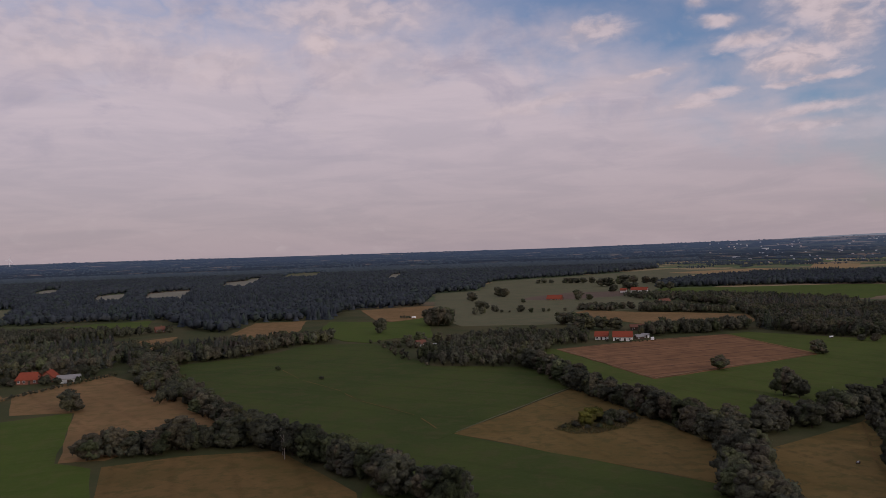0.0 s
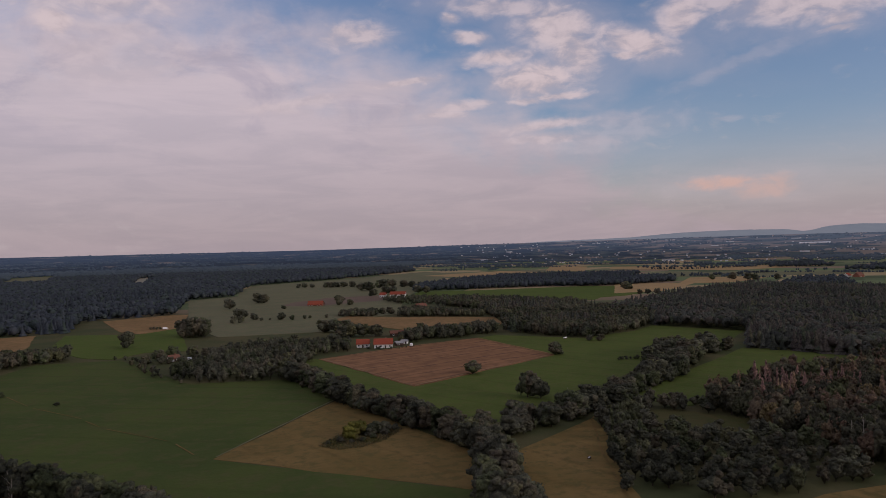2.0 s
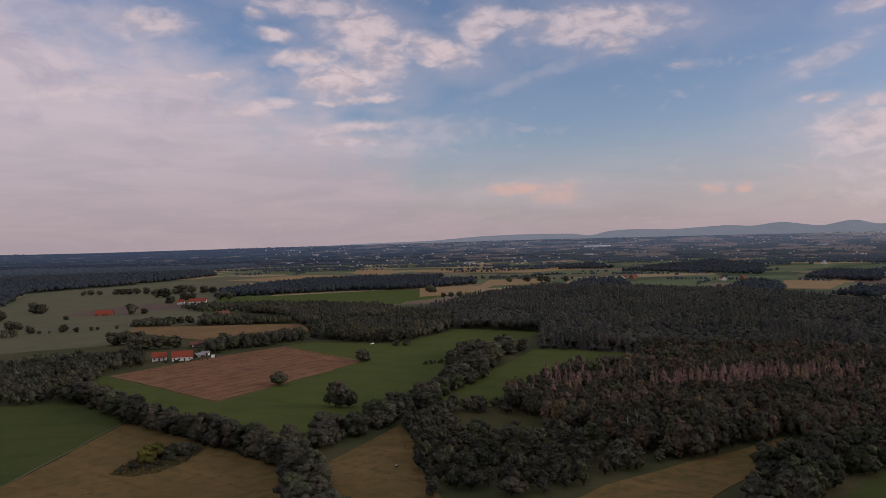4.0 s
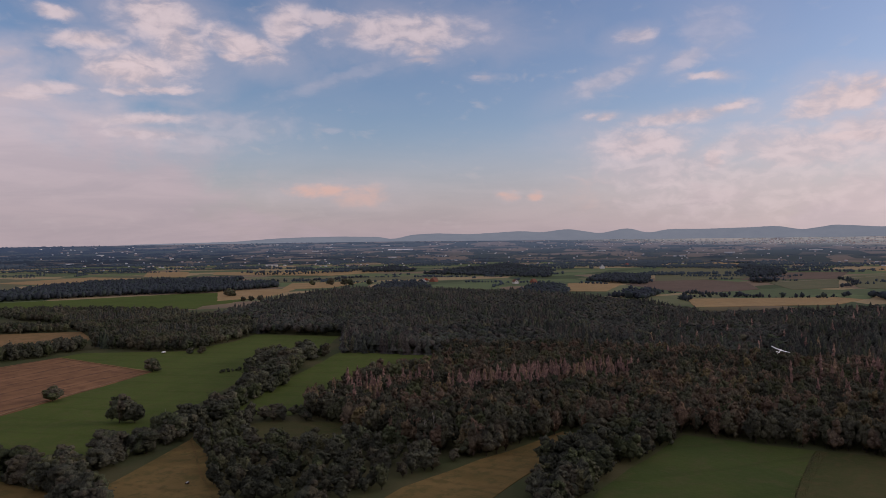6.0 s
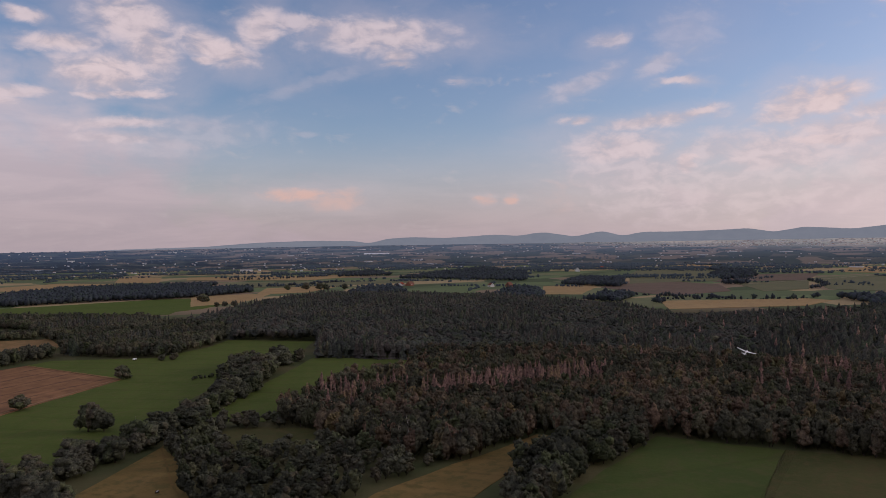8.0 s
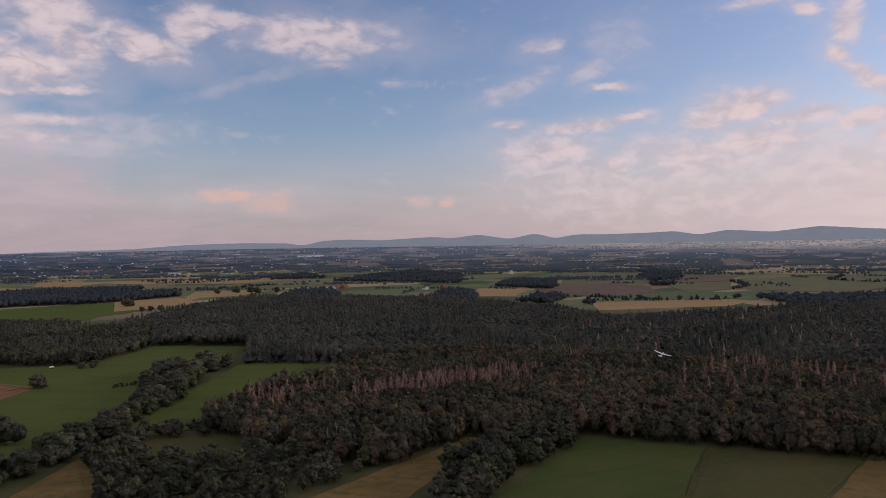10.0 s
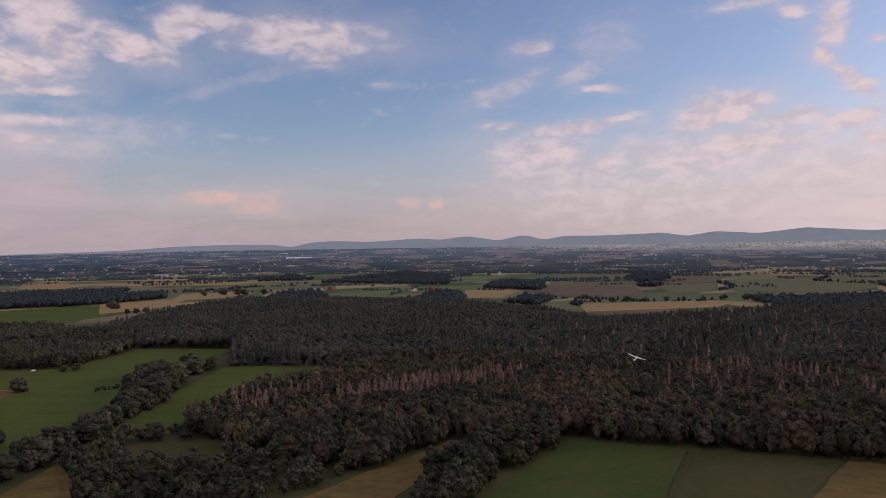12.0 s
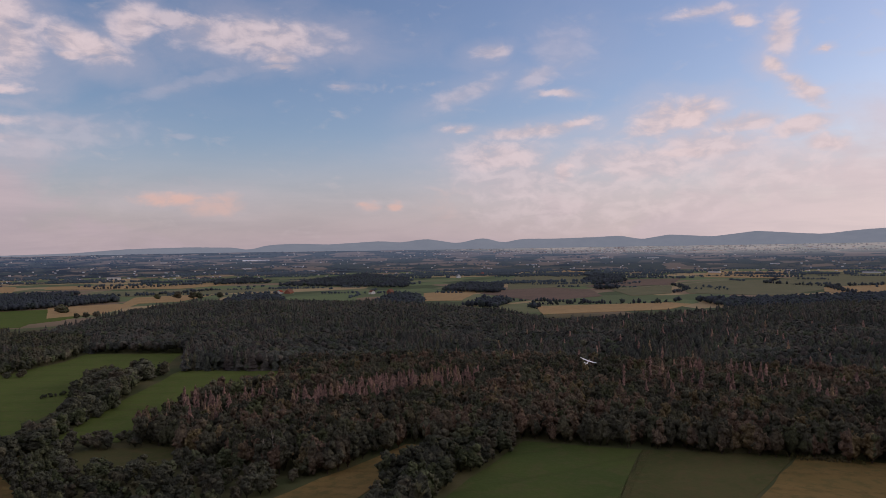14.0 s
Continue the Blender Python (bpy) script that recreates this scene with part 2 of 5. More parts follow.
def crop(name, a, b, c, turn=0.0, gap=0.0, depth=0.25, patch=0.018, fine=0.35, line=None):
    """Grass, stubble or tilled earth: two colours in patches, a third in blotches, and lines of the tractor, gap metres apart."""
    m, n, shader, at = surface(name, 0.95)
    big = n.noise(at, patch, 4.0, 0.6, 0.4)
    mid = n.noise(at, patch * 6, 4.0, 0.65)
    tiny = n.noise(at, fine, 4.0, 0.7)
    col = n.mix(n.span(big, 0.35, 0.65), a, b)
    col = n.mix(n.math("MULTIPLY", n.span(mid, 0.46, 0.66), 0.75), col, c)
    if gap:
        across = n.mapping(at, rot=(0, 0, radians(turn)), scale=(1, 1, 1))
        sep = n.node("ShaderNodeSeparateXYZ")
        n.put(sep.inputs[0], n.vmath("ADD", across, n.vmath("MULTIPLY", n.noise(at, 0.02, 2.0, 0.5, colour=True), (gap * 0.5, gap * 0.5, 0))))
        row = n.math("PINGPONG", n.math("DIVIDE", sep.outputs[1], gap), 1.0)
        thin = n.span(row, 0.0, 0.22, 1.0, 0.0)
        broad = n.span(row, 0.3, 0.8)
        keep = n.span(mid, 0.35, 0.6, 0.35, 1.0)
        col = n.mix(n.math("MULTIPLY", n.math("MULTIPLY", broad, keep), depth * 0.7), col, c)
        col = n.mix(n.math("MULTIPLY", n.math("MULTIPLY", thin, keep), depth), col, line or tuple(0.55 * v for v in a))
    col = n.mix(n.math("MULTIPLY", tiny, 0.5), col, tuple(0.62 * v for v in a))
    n.put(shader.inputs["Base Color"], col)
    bump(n, shader, tiny, 0.8, 0.3)
    return m


def plain(name, colour, rough=0.8, spread=0.25, scale=1.5):
    m, n, shader, at = surface(name, rough)
    v = n.noise(at, scale, 4.0, 0.65)
    w = n.noise(at, scale * 0.15, 3.0, 0.6)
    c = n.mix(n.math("MULTIPLY", v, spread * 1.6), colour, tuple(0.6 * k for k in colour))
    c = n.mix(n.math("MULTIPLY", n.span(w, 0.45, 0.7), spread), c, tuple(0.75 * k for k in colour))
    n.put(shader.inputs["Base Color"], c)
    bump(n, shader, v, 0.3, 0.05)
    return m


def horizon_country():
    """The last strip of plain under the ridge: parcels, woods and hamlets as bands, with summer haze painted in as
    emission.
    """
    m, n, shader, at = surface("plain_haze_emission", 1.0)
    v = n.node("ShaderNodeTexVoronoi")
    n.put(v.inputs["Vector"], n.mapping(at, (0, 0, 0), (0, 0, 0.4), (0.0065, 0.0085, 0)))
    v.inputs["Scale"].default_value = 1.0
    sep = n.node("ShaderNodeSeparateXYZ")
    n.put(sep.inputs[0], at)
    s = n.node("ShaderNodeSeparateColor")
    n.put(s.inputs[0], v.outputs["Color"])
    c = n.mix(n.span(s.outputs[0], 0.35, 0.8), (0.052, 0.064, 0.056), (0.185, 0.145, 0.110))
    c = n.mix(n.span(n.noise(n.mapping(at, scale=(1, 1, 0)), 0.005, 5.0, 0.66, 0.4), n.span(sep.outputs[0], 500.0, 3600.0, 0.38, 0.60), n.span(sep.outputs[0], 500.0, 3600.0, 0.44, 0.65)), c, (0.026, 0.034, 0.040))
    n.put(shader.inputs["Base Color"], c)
    # painted haze: bluish glow, whitish far east, stronger with distance
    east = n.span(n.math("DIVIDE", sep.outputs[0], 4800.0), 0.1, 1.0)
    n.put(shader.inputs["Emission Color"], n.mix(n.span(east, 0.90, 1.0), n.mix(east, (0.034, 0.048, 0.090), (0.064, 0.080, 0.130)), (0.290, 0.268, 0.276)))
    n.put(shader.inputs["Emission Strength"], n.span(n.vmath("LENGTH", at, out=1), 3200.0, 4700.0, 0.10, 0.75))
    return m


def haze_leaves():
    """Woods of that strip and the far trees before it, with blue haze painted in as emission."""
    m, n, shader, at = surface("woods_haze_emission", 1.0)
    geo = n.node("ShaderNodeNewGeometry")
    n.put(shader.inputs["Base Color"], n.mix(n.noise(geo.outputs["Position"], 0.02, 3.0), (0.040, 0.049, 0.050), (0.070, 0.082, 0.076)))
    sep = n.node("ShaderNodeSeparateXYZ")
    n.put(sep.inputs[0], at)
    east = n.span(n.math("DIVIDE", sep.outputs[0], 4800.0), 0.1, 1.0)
    # the haze over these trees, as a blue glow that grows with distance
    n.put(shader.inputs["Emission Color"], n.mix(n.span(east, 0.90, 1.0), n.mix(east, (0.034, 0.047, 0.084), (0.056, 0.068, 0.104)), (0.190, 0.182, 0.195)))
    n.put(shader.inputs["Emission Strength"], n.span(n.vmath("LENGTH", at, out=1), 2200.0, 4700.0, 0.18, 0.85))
    return m


def far_country():
    """Ground of the plain: rough grass near by, a patchwork of parcels, hedges and hamlets further out."""
    m, n, shader, at = surface("plain_ground", 0.95)
    sep = n.node("ShaderNodeSeparateXYZ")
    n.put(sep.inputs[0], at)
    away = n.vmath("LENGTH", at, out=1)

    def parcels(scale, seed):
        v = n.node("ShaderNodeTexVoronoi")
        n.put(v.inputs["Vector"], n.mapping(n.vmath("ADD", at, n.vmath("MULTIPLY", n.noise(at, 0.004, 2.0, colour=True), (60, 60, 0))), (seed, seed, 0), (0, 0, 0.5), (scale, scale * 1.7, 0)))
        v.inputs["Scale"].default_value = 1.0
        v.distance = "CHEBYCHEV"
        s = n.node("ShaderNodeSeparateColor")
        n.put(s.inputs[0], v.outputs["Color"])
        ramp = n.node("ShaderNodeValToRGB")
        ramp.color_ramp.interpolation = "CONSTANT"
        for i, (p, c) in enumerate(((0.0, (0.131, 0.160, 0.080)), (0.24, (0.160, 0.199, 0.091)), (0.42, (0.410, 0.302, 0.165)), (0.60, (0.194, 0.199, 0.103)), (0.72, (0.274, 0.194, 0.131)), (0.86, (0.091, 0.114, 0.059)))):
            e = ramp.color_ramp.elements[i] if i < 2 else ramp.color_ramp.elements.new(p)
            e.position, e.color = p, (*c, 1)
        n.put(ramp.inputs[0], s.outputs[0])
        return ramp.outputs[0]

    grass = n.mix(n.span(n.noise(at, 0.02, 4.0, 0.6), 0.35, 0.65), (0.070, 0.080, 0.034), (0.115, 0.098, 0.048))
    grass = n.mix(n.math("MULTIPLY", n.noise(at, 0.4, 4.0, 0.7), 0.5), grass, (0.04, 0.045, 0.02))
    field = parcels(0.0052, 0.0)
    field = n.mix(n.math("MULTIPLY", n.noise(at, 0.03, 4.0, 0.6), 0.4), field, (0.05, 0.055, 0.03))
    c = n.mix(n.span(away, 900.0, 1100.0), grass, field)
    n.put(shader.inputs["Base Color"], c)
    bump(n, shader, n.noise(at, 0.35, 4.0, 0.7), 0.6, 0.3)
    return m


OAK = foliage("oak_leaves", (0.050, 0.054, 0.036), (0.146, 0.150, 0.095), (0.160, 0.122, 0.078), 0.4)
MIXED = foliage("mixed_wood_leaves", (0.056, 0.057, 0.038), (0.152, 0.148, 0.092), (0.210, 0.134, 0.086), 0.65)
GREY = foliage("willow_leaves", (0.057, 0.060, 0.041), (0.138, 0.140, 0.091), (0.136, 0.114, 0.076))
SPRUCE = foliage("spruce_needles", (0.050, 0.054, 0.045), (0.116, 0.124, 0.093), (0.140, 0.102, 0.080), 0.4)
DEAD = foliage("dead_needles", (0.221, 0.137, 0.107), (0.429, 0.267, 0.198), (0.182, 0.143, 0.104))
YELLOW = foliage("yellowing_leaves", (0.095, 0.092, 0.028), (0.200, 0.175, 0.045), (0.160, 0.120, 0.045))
# leaves of the far woods: bluish distance haze mixed into the base colours
FARLEAF_HAZED = foliage("far_leaves_hazed", (0.038, 0.046, 0.054), (0.056, 0.065, 0.071), (0.058, 0.062, 0.064), 0.25, 0.3)
BARK = plain("bark", (0.075, 0.060, 0.048), 0.95, 0.5, 3.0)
GREEN = crop("meadow_green", (0.066, 0.089, 0.026), (0.086, 0.106, 0.029), (0.098, 0.094, 0.037), 30, 14, 0.25)
GREEN_FRESH = crop("fresh_green", (0.082, 0.116, 0.025), (0.099, 0.131, 0.028), (0.116, 0.123, 0.038), -20, 9, 0.18)
ROUGH = crop("rough_pasture", (0.070, 0.076, 0.027), (0.100, 0.091, 0.037), (0.116, 0.086, 0.040), 15, 0, patch=0.034)
GREEN_DULL = crop("dull_pasture", (0.146, 0.146, 0.080), (0.174, 0.168, 0.092), (0.200, 0.160, 0.096), 15, 0)
TAN = crop("dry_grass", (0.250, 0.152, 0.068), (0.312, 0.188, 0.086), (0.168, 0.124, 0.052), 50, 11, 0.35, patch=0.026)
TAN_DULL = crop("mown_meadow", (0.158, 0.107, 0.040), (0.217, 0.134, 0.055), (0.107, 0.092, 0.033), 70, 10, 0.35, patch=0.028)
OLIVE = crop("olive_meadow", (0.175, 0.120, 0.043), (0.228, 0.149, 0.058), (0.114, 0.099, 0.036), 70, 10, 0.3, patch=0.03)
# stubble of the far clearings, its greyish pale tone holds painted haze
PALE = crop("hazed_stubble", (0.270, 0.250, 0.185), (0.320, 0.290, 0.215), (0.225, 0.210, 0.150), 35, 16, 0.2)
GREEN_MID = crop("lush_meadow", (0.084, 0.110, 0.026), (0.103, 0.130, 0.031), (0.119, 0.117, 0.040), 60, 12, 0.25, patch=0.026)
STUBBLE = crop("stubble", (0.373, 0.246, 0.117), (0.421, 0.283, 0.138), (0.292, 0.211, 0.108), 20, 12, 0.25)
PALE_EARTH = crop("trodden_earth", (0.290, 0.185, 0.100), (0.330, 0.215, 0.125), (0.200, 0.150, 0.075), 0, 0)
PLOUGH = crop("tilled_earth", (0.265, 0.138, 0.068), (0.325, 0.170, 0.085), (0.165, 0.088, 0.050), -21.5, 10, 0.9, line=(0.100, 0.060, 0.045))
EARTH = crop("brown_earth", (0.170, 0.120, 0.090), (0.200, 0.140, 0.105), (0.140, 0.105, 0.075), 10, 18, 0.25)
SNAG = plain("bleached_bark", (0.38, 0.34, 0.29), 0.9, 0.35, 1.2)
TRACK = plain("sandy_track", (0.33, 0.27, 0.19), 0.95, 0.4, 0.6)
REEDS = foliage("reeds", (0.125, 0.120, 0.055), (0.215, 0.185, 0.088), (0.20, 0.16, 0.085))
TILE = plain("red_roof_tiles", (0.33, 0.085, 0.050), 0.86, 0.5, 0.9)
TILE_DULL = plain("brown_roof_tiles", (0.21, 0.10, 0.07), 0.85, 0.35, 1.2)
TILE_PALE = plain("faded_roof_tiles", (0.36, 0.25, 0.21), 0.85, 0.4, 0.02)
SLATE = plain("grey_roof_sheet", (0.30, 0.29, 0.28), 0.7, 0.3, 0.8)
RENDER_WHITE = plain("white_rendered_wall", (0.78, 0.76, 0.72), 0.9, 0.12, 0.8)
PALE_WALL = plain("weathered_pale_wall", (0.72, 0.73, 0.75), 0.9, 0.3, 0.02)
BRICK = plain("red_brick_wall", (0.30, 0.13, 0.09), 0.9, 0.35, 2.0)
DARKGLASS = plain("dark_window_glass", (0.03, 0.035, 0.04), 0.15, 0.1, 1.0)
WOOD = plain("dark_stained_wood", (0.09, 0.065, 0.05), 0.85, 0.3, 2.0)
WHITE = plain("white_gloss_paint", (0.90, 0.90, 0.89), 0.35, 0.05, 3.0)
METAL = plain("grey_painted_metal", (0.55, 0.56, 0.57), 0.5, 0.15, 1.0)
GROUND = far_country()
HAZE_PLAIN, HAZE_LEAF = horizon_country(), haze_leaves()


def hill_material():
    """Wooded ridge, so far off that it never shifts; its summer haze is painted on as emission."""
    m, n, shader, at = surface("ridge_haze_emission", 1.0)
    geo = n.node("ShaderNodeNewGeometry")
    v = n.noise(n.mapping(geo.outputs["Position"], scale=(1, 1, 2.5)), 0.012, 5.0, 0.6)
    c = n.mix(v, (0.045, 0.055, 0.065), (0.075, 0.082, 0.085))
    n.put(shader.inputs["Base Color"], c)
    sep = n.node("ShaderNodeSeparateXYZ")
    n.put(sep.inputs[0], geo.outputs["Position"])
    # painted haze: blue-grey glow, mixed paler low on the slope
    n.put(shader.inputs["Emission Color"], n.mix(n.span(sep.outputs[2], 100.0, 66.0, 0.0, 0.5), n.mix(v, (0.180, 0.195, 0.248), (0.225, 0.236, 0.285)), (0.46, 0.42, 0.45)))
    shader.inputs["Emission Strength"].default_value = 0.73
    return m


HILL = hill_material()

# ---- meshes ----


def mesh_of(name, V, F, M=None, mats=(), smooth=False):
    """A mesh of triangles from arrays of vertices, faces and material numbers."""
    me = bpy.data.meshes.new(name)
    V, F = np.asarray(V, np.float32), np.asarray(F, np.int32)
    me.vertices.add(len(V))
    me.vertices.foreach_set("co", V.ravel())
    me.loops.add(F.size)
    me.loops.foreach_set("vertex_index", F.ravel())
    me.polygons.add(len(F))
    me.polygons.foreach_set("loop_start", np.arange(len(F), dtype=np.int32) * 3)
    if M is not None:
        me.polygons.foreach_set("material_index", np.asarray(M, np.int32))
    if smooth:
        me.polygons.foreach_set("use_smooth", np.ones(len(F), bool))
    me.update(calc_edges=True)
    for m in mats:
        me.materials.append(m)
    return me


def part(name, bm, material, parent, label=""):
    """Links a bmesh as one mesh object under a thing or a part."""
    me = bpy.data.meshes.new(name)
    bm.normal_update()
    bm.to_mesh(me)
    bm.free()
    me.materials.append(material)
    ob = new(name, me)
    ob.parent = parent
    return tagged(ob, label) if label else ob


def box(x0, y0, z0, x1, y1, z1, bm=None):
    bm = bm or bmesh.new()
    v = [bm.verts.new((x, y, z)) for z in (z0, z1) for x, y in ((x0, y0), (x1, y0), (x1, y1), (x0, y1))]
    for f in ((3, 2, 1, 0), (4, 5, 6, 7), (0, 1, 5, 4), (1, 2, 6, 5), (2, 3, 7, 6), (3, 0, 4, 7)):
        bm.faces.new([v[i] for i in f])
    return bm


def ico(level):
    bm = bmesh.new()
    bmesh.ops.create_icosphere(bm, subdivisions=level + 1, radius=1.0)
    V = np.array([v.co[:] for v in bm.verts])
    F = np.array([[v.index for v in f.verts] for f in bm.faces])
    bm.free()
    return V, F


ICO = {0: ico(0), 1: ico(1)}
OCTA = (np.array([(1, 0, 0), (0, 1, 0), (-1, 0, 0), (0, -1, 0), (0, 0, 1), (0, 0, -1)], float), np.array([(0, 1, 4), (1, 2, 4), (2, 3, 4), (3, 0, 4), (1, 0, 5), (2, 1, 5), (3, 2, 5), (0, 3, 5)]))


def join(pieces):
    """One (V, F, M) out of several."""
    off, V, F, M = 0, [], [], []
    for v, f, m in pieces:
        V.append(v), F.append(np.asarray(f) + off), M.append(np.full(len(f), m) if np.isscalar(m) else m)
        off += len(v)
    return np.concatenate(V), np.concatenate(F), np.concatenate(M)


def stem(points, radii, sides=6):
    """A tapered tube along points."""
    V, F = [], []
    for (x, y, z), r in zip(points, radii):
        for k in range(sides):
            a = 2 * math.pi * k / sides
            V.append((x + r * math.cos(a), y + r * math.sin(a), z))
    for i in range(len(points) - 1):
        for k in range(sides):
            a, b = i * sides + k, i * sides + (k + 1) % sides
            F += [(a, b, b + sides), (a, b + sides, a + sides)]
    return np.array(V), np.array(F)


def crown(seed, lobes, clumps, leaves, size=0.05, low=0.05, wide=0.38, level=1, clump=None):
    """A broad crown of unit height: a few limbs' worth of lobes, each carrying rounded leaf clumps, with loose sprays standing off them."""
    rng = np.random.default_rng(seed)
    half = (1 - low) / 2
    mid = np.array([0, 0, low + half])
    balls = [(mid + (0, 0, -0.06), np.array([wide * 0.70, wide * 0.70, half * 0.84]))]
    for k in range(lobes):
        a = 2 * math.pi * (k + rng.uniform(-0.3, 0.3)) / max(lobes, 1) * 1.62
        h = rng.uniform(-0.75, 0.62)
        r = wide * math.sqrt(max(0.1, 1 - h * h)) * rng.uniform(0.50, 0.80)
        s = rng.uniform(0.32, 0.54) * wide
        balls.append((mid + (r * math.cos(a), r * math.sin(a), h * half * 0.85), np.array([s, s, s * rng.uniform(0.85, 1.1)])))
    out = []
    V0, F0 = ICO[level]
    for c, r in balls:
        out.append((c + V0 * r * rng.uniform(0.70, 1.10, (len(V0), 1)), F0, 0))
    V0, F0 = clump or ICO[0]
    for k in range(clumps):
        c, r = balls[rng.integers(0, len(balls))] if k % 3 else balls[0]
        d = rng.normal(size=3)
        d[2] = abs(d[2]) * 0.85 + rng.uniform(-0.85, 0.25)
        d /= np.linalg.norm(d)
        p = c + d * r * rng.uniform(0.80, 1.06)
        q = wide * rng.uniform(0.13, 0.30)
        out.append((p + V0 * (q, q, q * rng.uniform(0.65, 1.0)) * rng.uniform(0.65, 1.4, (len(V0), 1)), F0, 0))
    if leaves:
        pick = rng.integers(0, len(balls), leaves)
        d = rng.normal(size=(leaves, 3))
        d[:, 2] = d[:, 2] + 0.35
        d /= np.linalg.norm(d, axis=1, keepdims=True)
        p = np.array([balls[i][0] for i in pick]) + d * np.array([balls[i][1] for i in pick]) * rng.uniform(0.95, 1.28, (leaves, 1))
        nrm = d + rng.normal(scale=0.6, size=(leaves, 3))
        nrm /= np.linalg.norm(nrm, axis=1, keepdims=True)
        t = np.cross(nrm, rng.normal(size=(leaves, 3)))
        t /= np.linalg.norm(t, axis=1, keepdims=True)
        b = np.cross(nrm, t)
        s = size * rng.uniform(0.6, 1.3, (leaves, 1))
        Q = np.stack([p + t * s, p + b * s * 0.75 + nrm * s * 0.3, p - t * s * 0.8, p - b * s * 0.7 + nrm * s * 0.25], 1).reshape(-1, 3)
        i = np.arange(leaves)[:, None] * 4
        out.append((Q, np.concatenate([i + (0, 1, 2), i + (0, 2, 3)]), 0))
    return join(out)


def timber(seed, low=0.25, limbs=4, thick=0.022):
    """Trunk and a few limbs of unit height."""
    rng = np.random.default_rng(seed)
    out = [(*stem([(0, 0, -0.02), (0, 0, low), (rng.uniform(-0.02, 0.02), 0, 0.75)], [thick * 1.3, thick, thick * 0.35]), 1)]
    for k in range(limbs):
        a = 2 * math.pi * (k + rng.uniform(0, 0.5)) / limbs
        z = rng.uniform(low * 0.9, 0.5)
        out.append((*stem([(0, 0, z), (0.13 * math.cos(a), 0.13 * math.sin(a), z + 0.13), (0.27 * math.cos(a), 0.27 * math.sin(a), z + 0.2)], [thick * 0.6, thick * 0.4, thick * 0.15], 4), 1))
    return join(out)


def stem_only(seed):
    """A bare trunk of unit height."""
    return (*stem([(0, 0, -0.02), (0, 0, 0.6)], [0.024, 0.010], 4), 1)


def conifer(seed, tiers, sides, wide=0.17, low=0.12, ragged=0.35, trunk=True):
    """A spire of drooping whorls with ragged tips, unit height."""
    rng = np.random.default_rng(seed)
    out = []
    for k in range(tiers):
        f = k / tiers
        z0 = low + (1 - low) * f
        z1 = min(1.0, z0 + (1 - low) * 1.9 / tiers)
        r = wide * (1 - f) ** 0.8 * rng.uniform(0.85, 1.15) + 0.012
        a0 = rng.uniform(0, 6)
        ring = [(r * rng.uniform(1 - ragged, 1 + ragged) * math.cos(a0 + 2 * math.pi * j / sides), r * rng.uniform(1 - ragged, 1 + ragged) * math.sin(a0 + 2 * math.pi * j / sides), z0 - rng.uniform(0, 0.05)) for j in range(sides)]
        V = np.array(ring + [(0, 0, z1)])
        F = np.array([(j, (j + 1) % sides, sides) for j in range(sides)])
        out.append((V, F, 0))
    if trunk:
        out.append((*stem([(0, 0, -0.02), (0, 0, 0.9)], [0.014, 0.005], 4), 1))
    return join(out)


def scatter(name, spots, kinds, mats, high, broad, seed, label, category="trees", smooth=True):
    """One object of kind stuff: many trees out of a few forms, each turned, stretched and set on its spot."""
    rng = np.random.default_rng(seed)
    P = np.asarray(spots, float)
    if not len(P):
        return None
    which = rng.integers(0, len(kinds), len(P))
    Vs, Fs, Ms, off = [], [], [], 0
    for k, (v, f, m) in enumerate(kinds):
        sel = P[which == k]
        if not len(sel):
            continue
        c = len(sel)
        a = rng.uniform(0, 2 * math.pi, c)
        h = rng.uniform(*high, c)
        w = h * rng.uniform(*broad, c)
        x = v[None, :, 0] * np.cos(a)[:, None] - v[None, :, 1] * np.sin(a)[:, None]
        y = v[None, :, 0] * np.sin(a)[:, None] + v[None, :, 1] * np.cos(a)[:, None]
        lift = sel[:, 2:3] if sel.shape[1] > 2 else 0
        V = np.stack([x * w[:, None] + sel[:, 0:1], y * w[:, None] + sel[:, 1:2], v[None, :, 2] * h[:, None] + lift], -1)
        Vs.append(V.reshape(-1, 3))
        Fs.append((f[None] + (off + np.arange(c) * len(v))[:, None, None]).reshape(-1, 3))
        Ms.append(np.tile(m, c))
        off += c * len(v)
    ob = new(name, mesh_of(name, np.concatenate(Vs), np.concatenate(Fs), np.concatenate(Ms), mats, smooth))
    return tagged(ob, label, category, kind="stuff")


def inside(P, corners):
    """Which of the points lie in the polygon."""
    P, C = np.asarray(P, float), np.asarray(corners, float)
    hit = np.zeros(len(P), bool)
    for (x0, y0), (x1, y1) in zip(C, np.roll(C, -1, 0)):
        if y0 != y1:
            hit ^= ((y0 > P[:, 1]) != (y1 > P[:, 1])) & (P[:, 0] < (x1 - x0) * (P[:, 1] - y0) / (y1 - y0) + x0)
    return hit


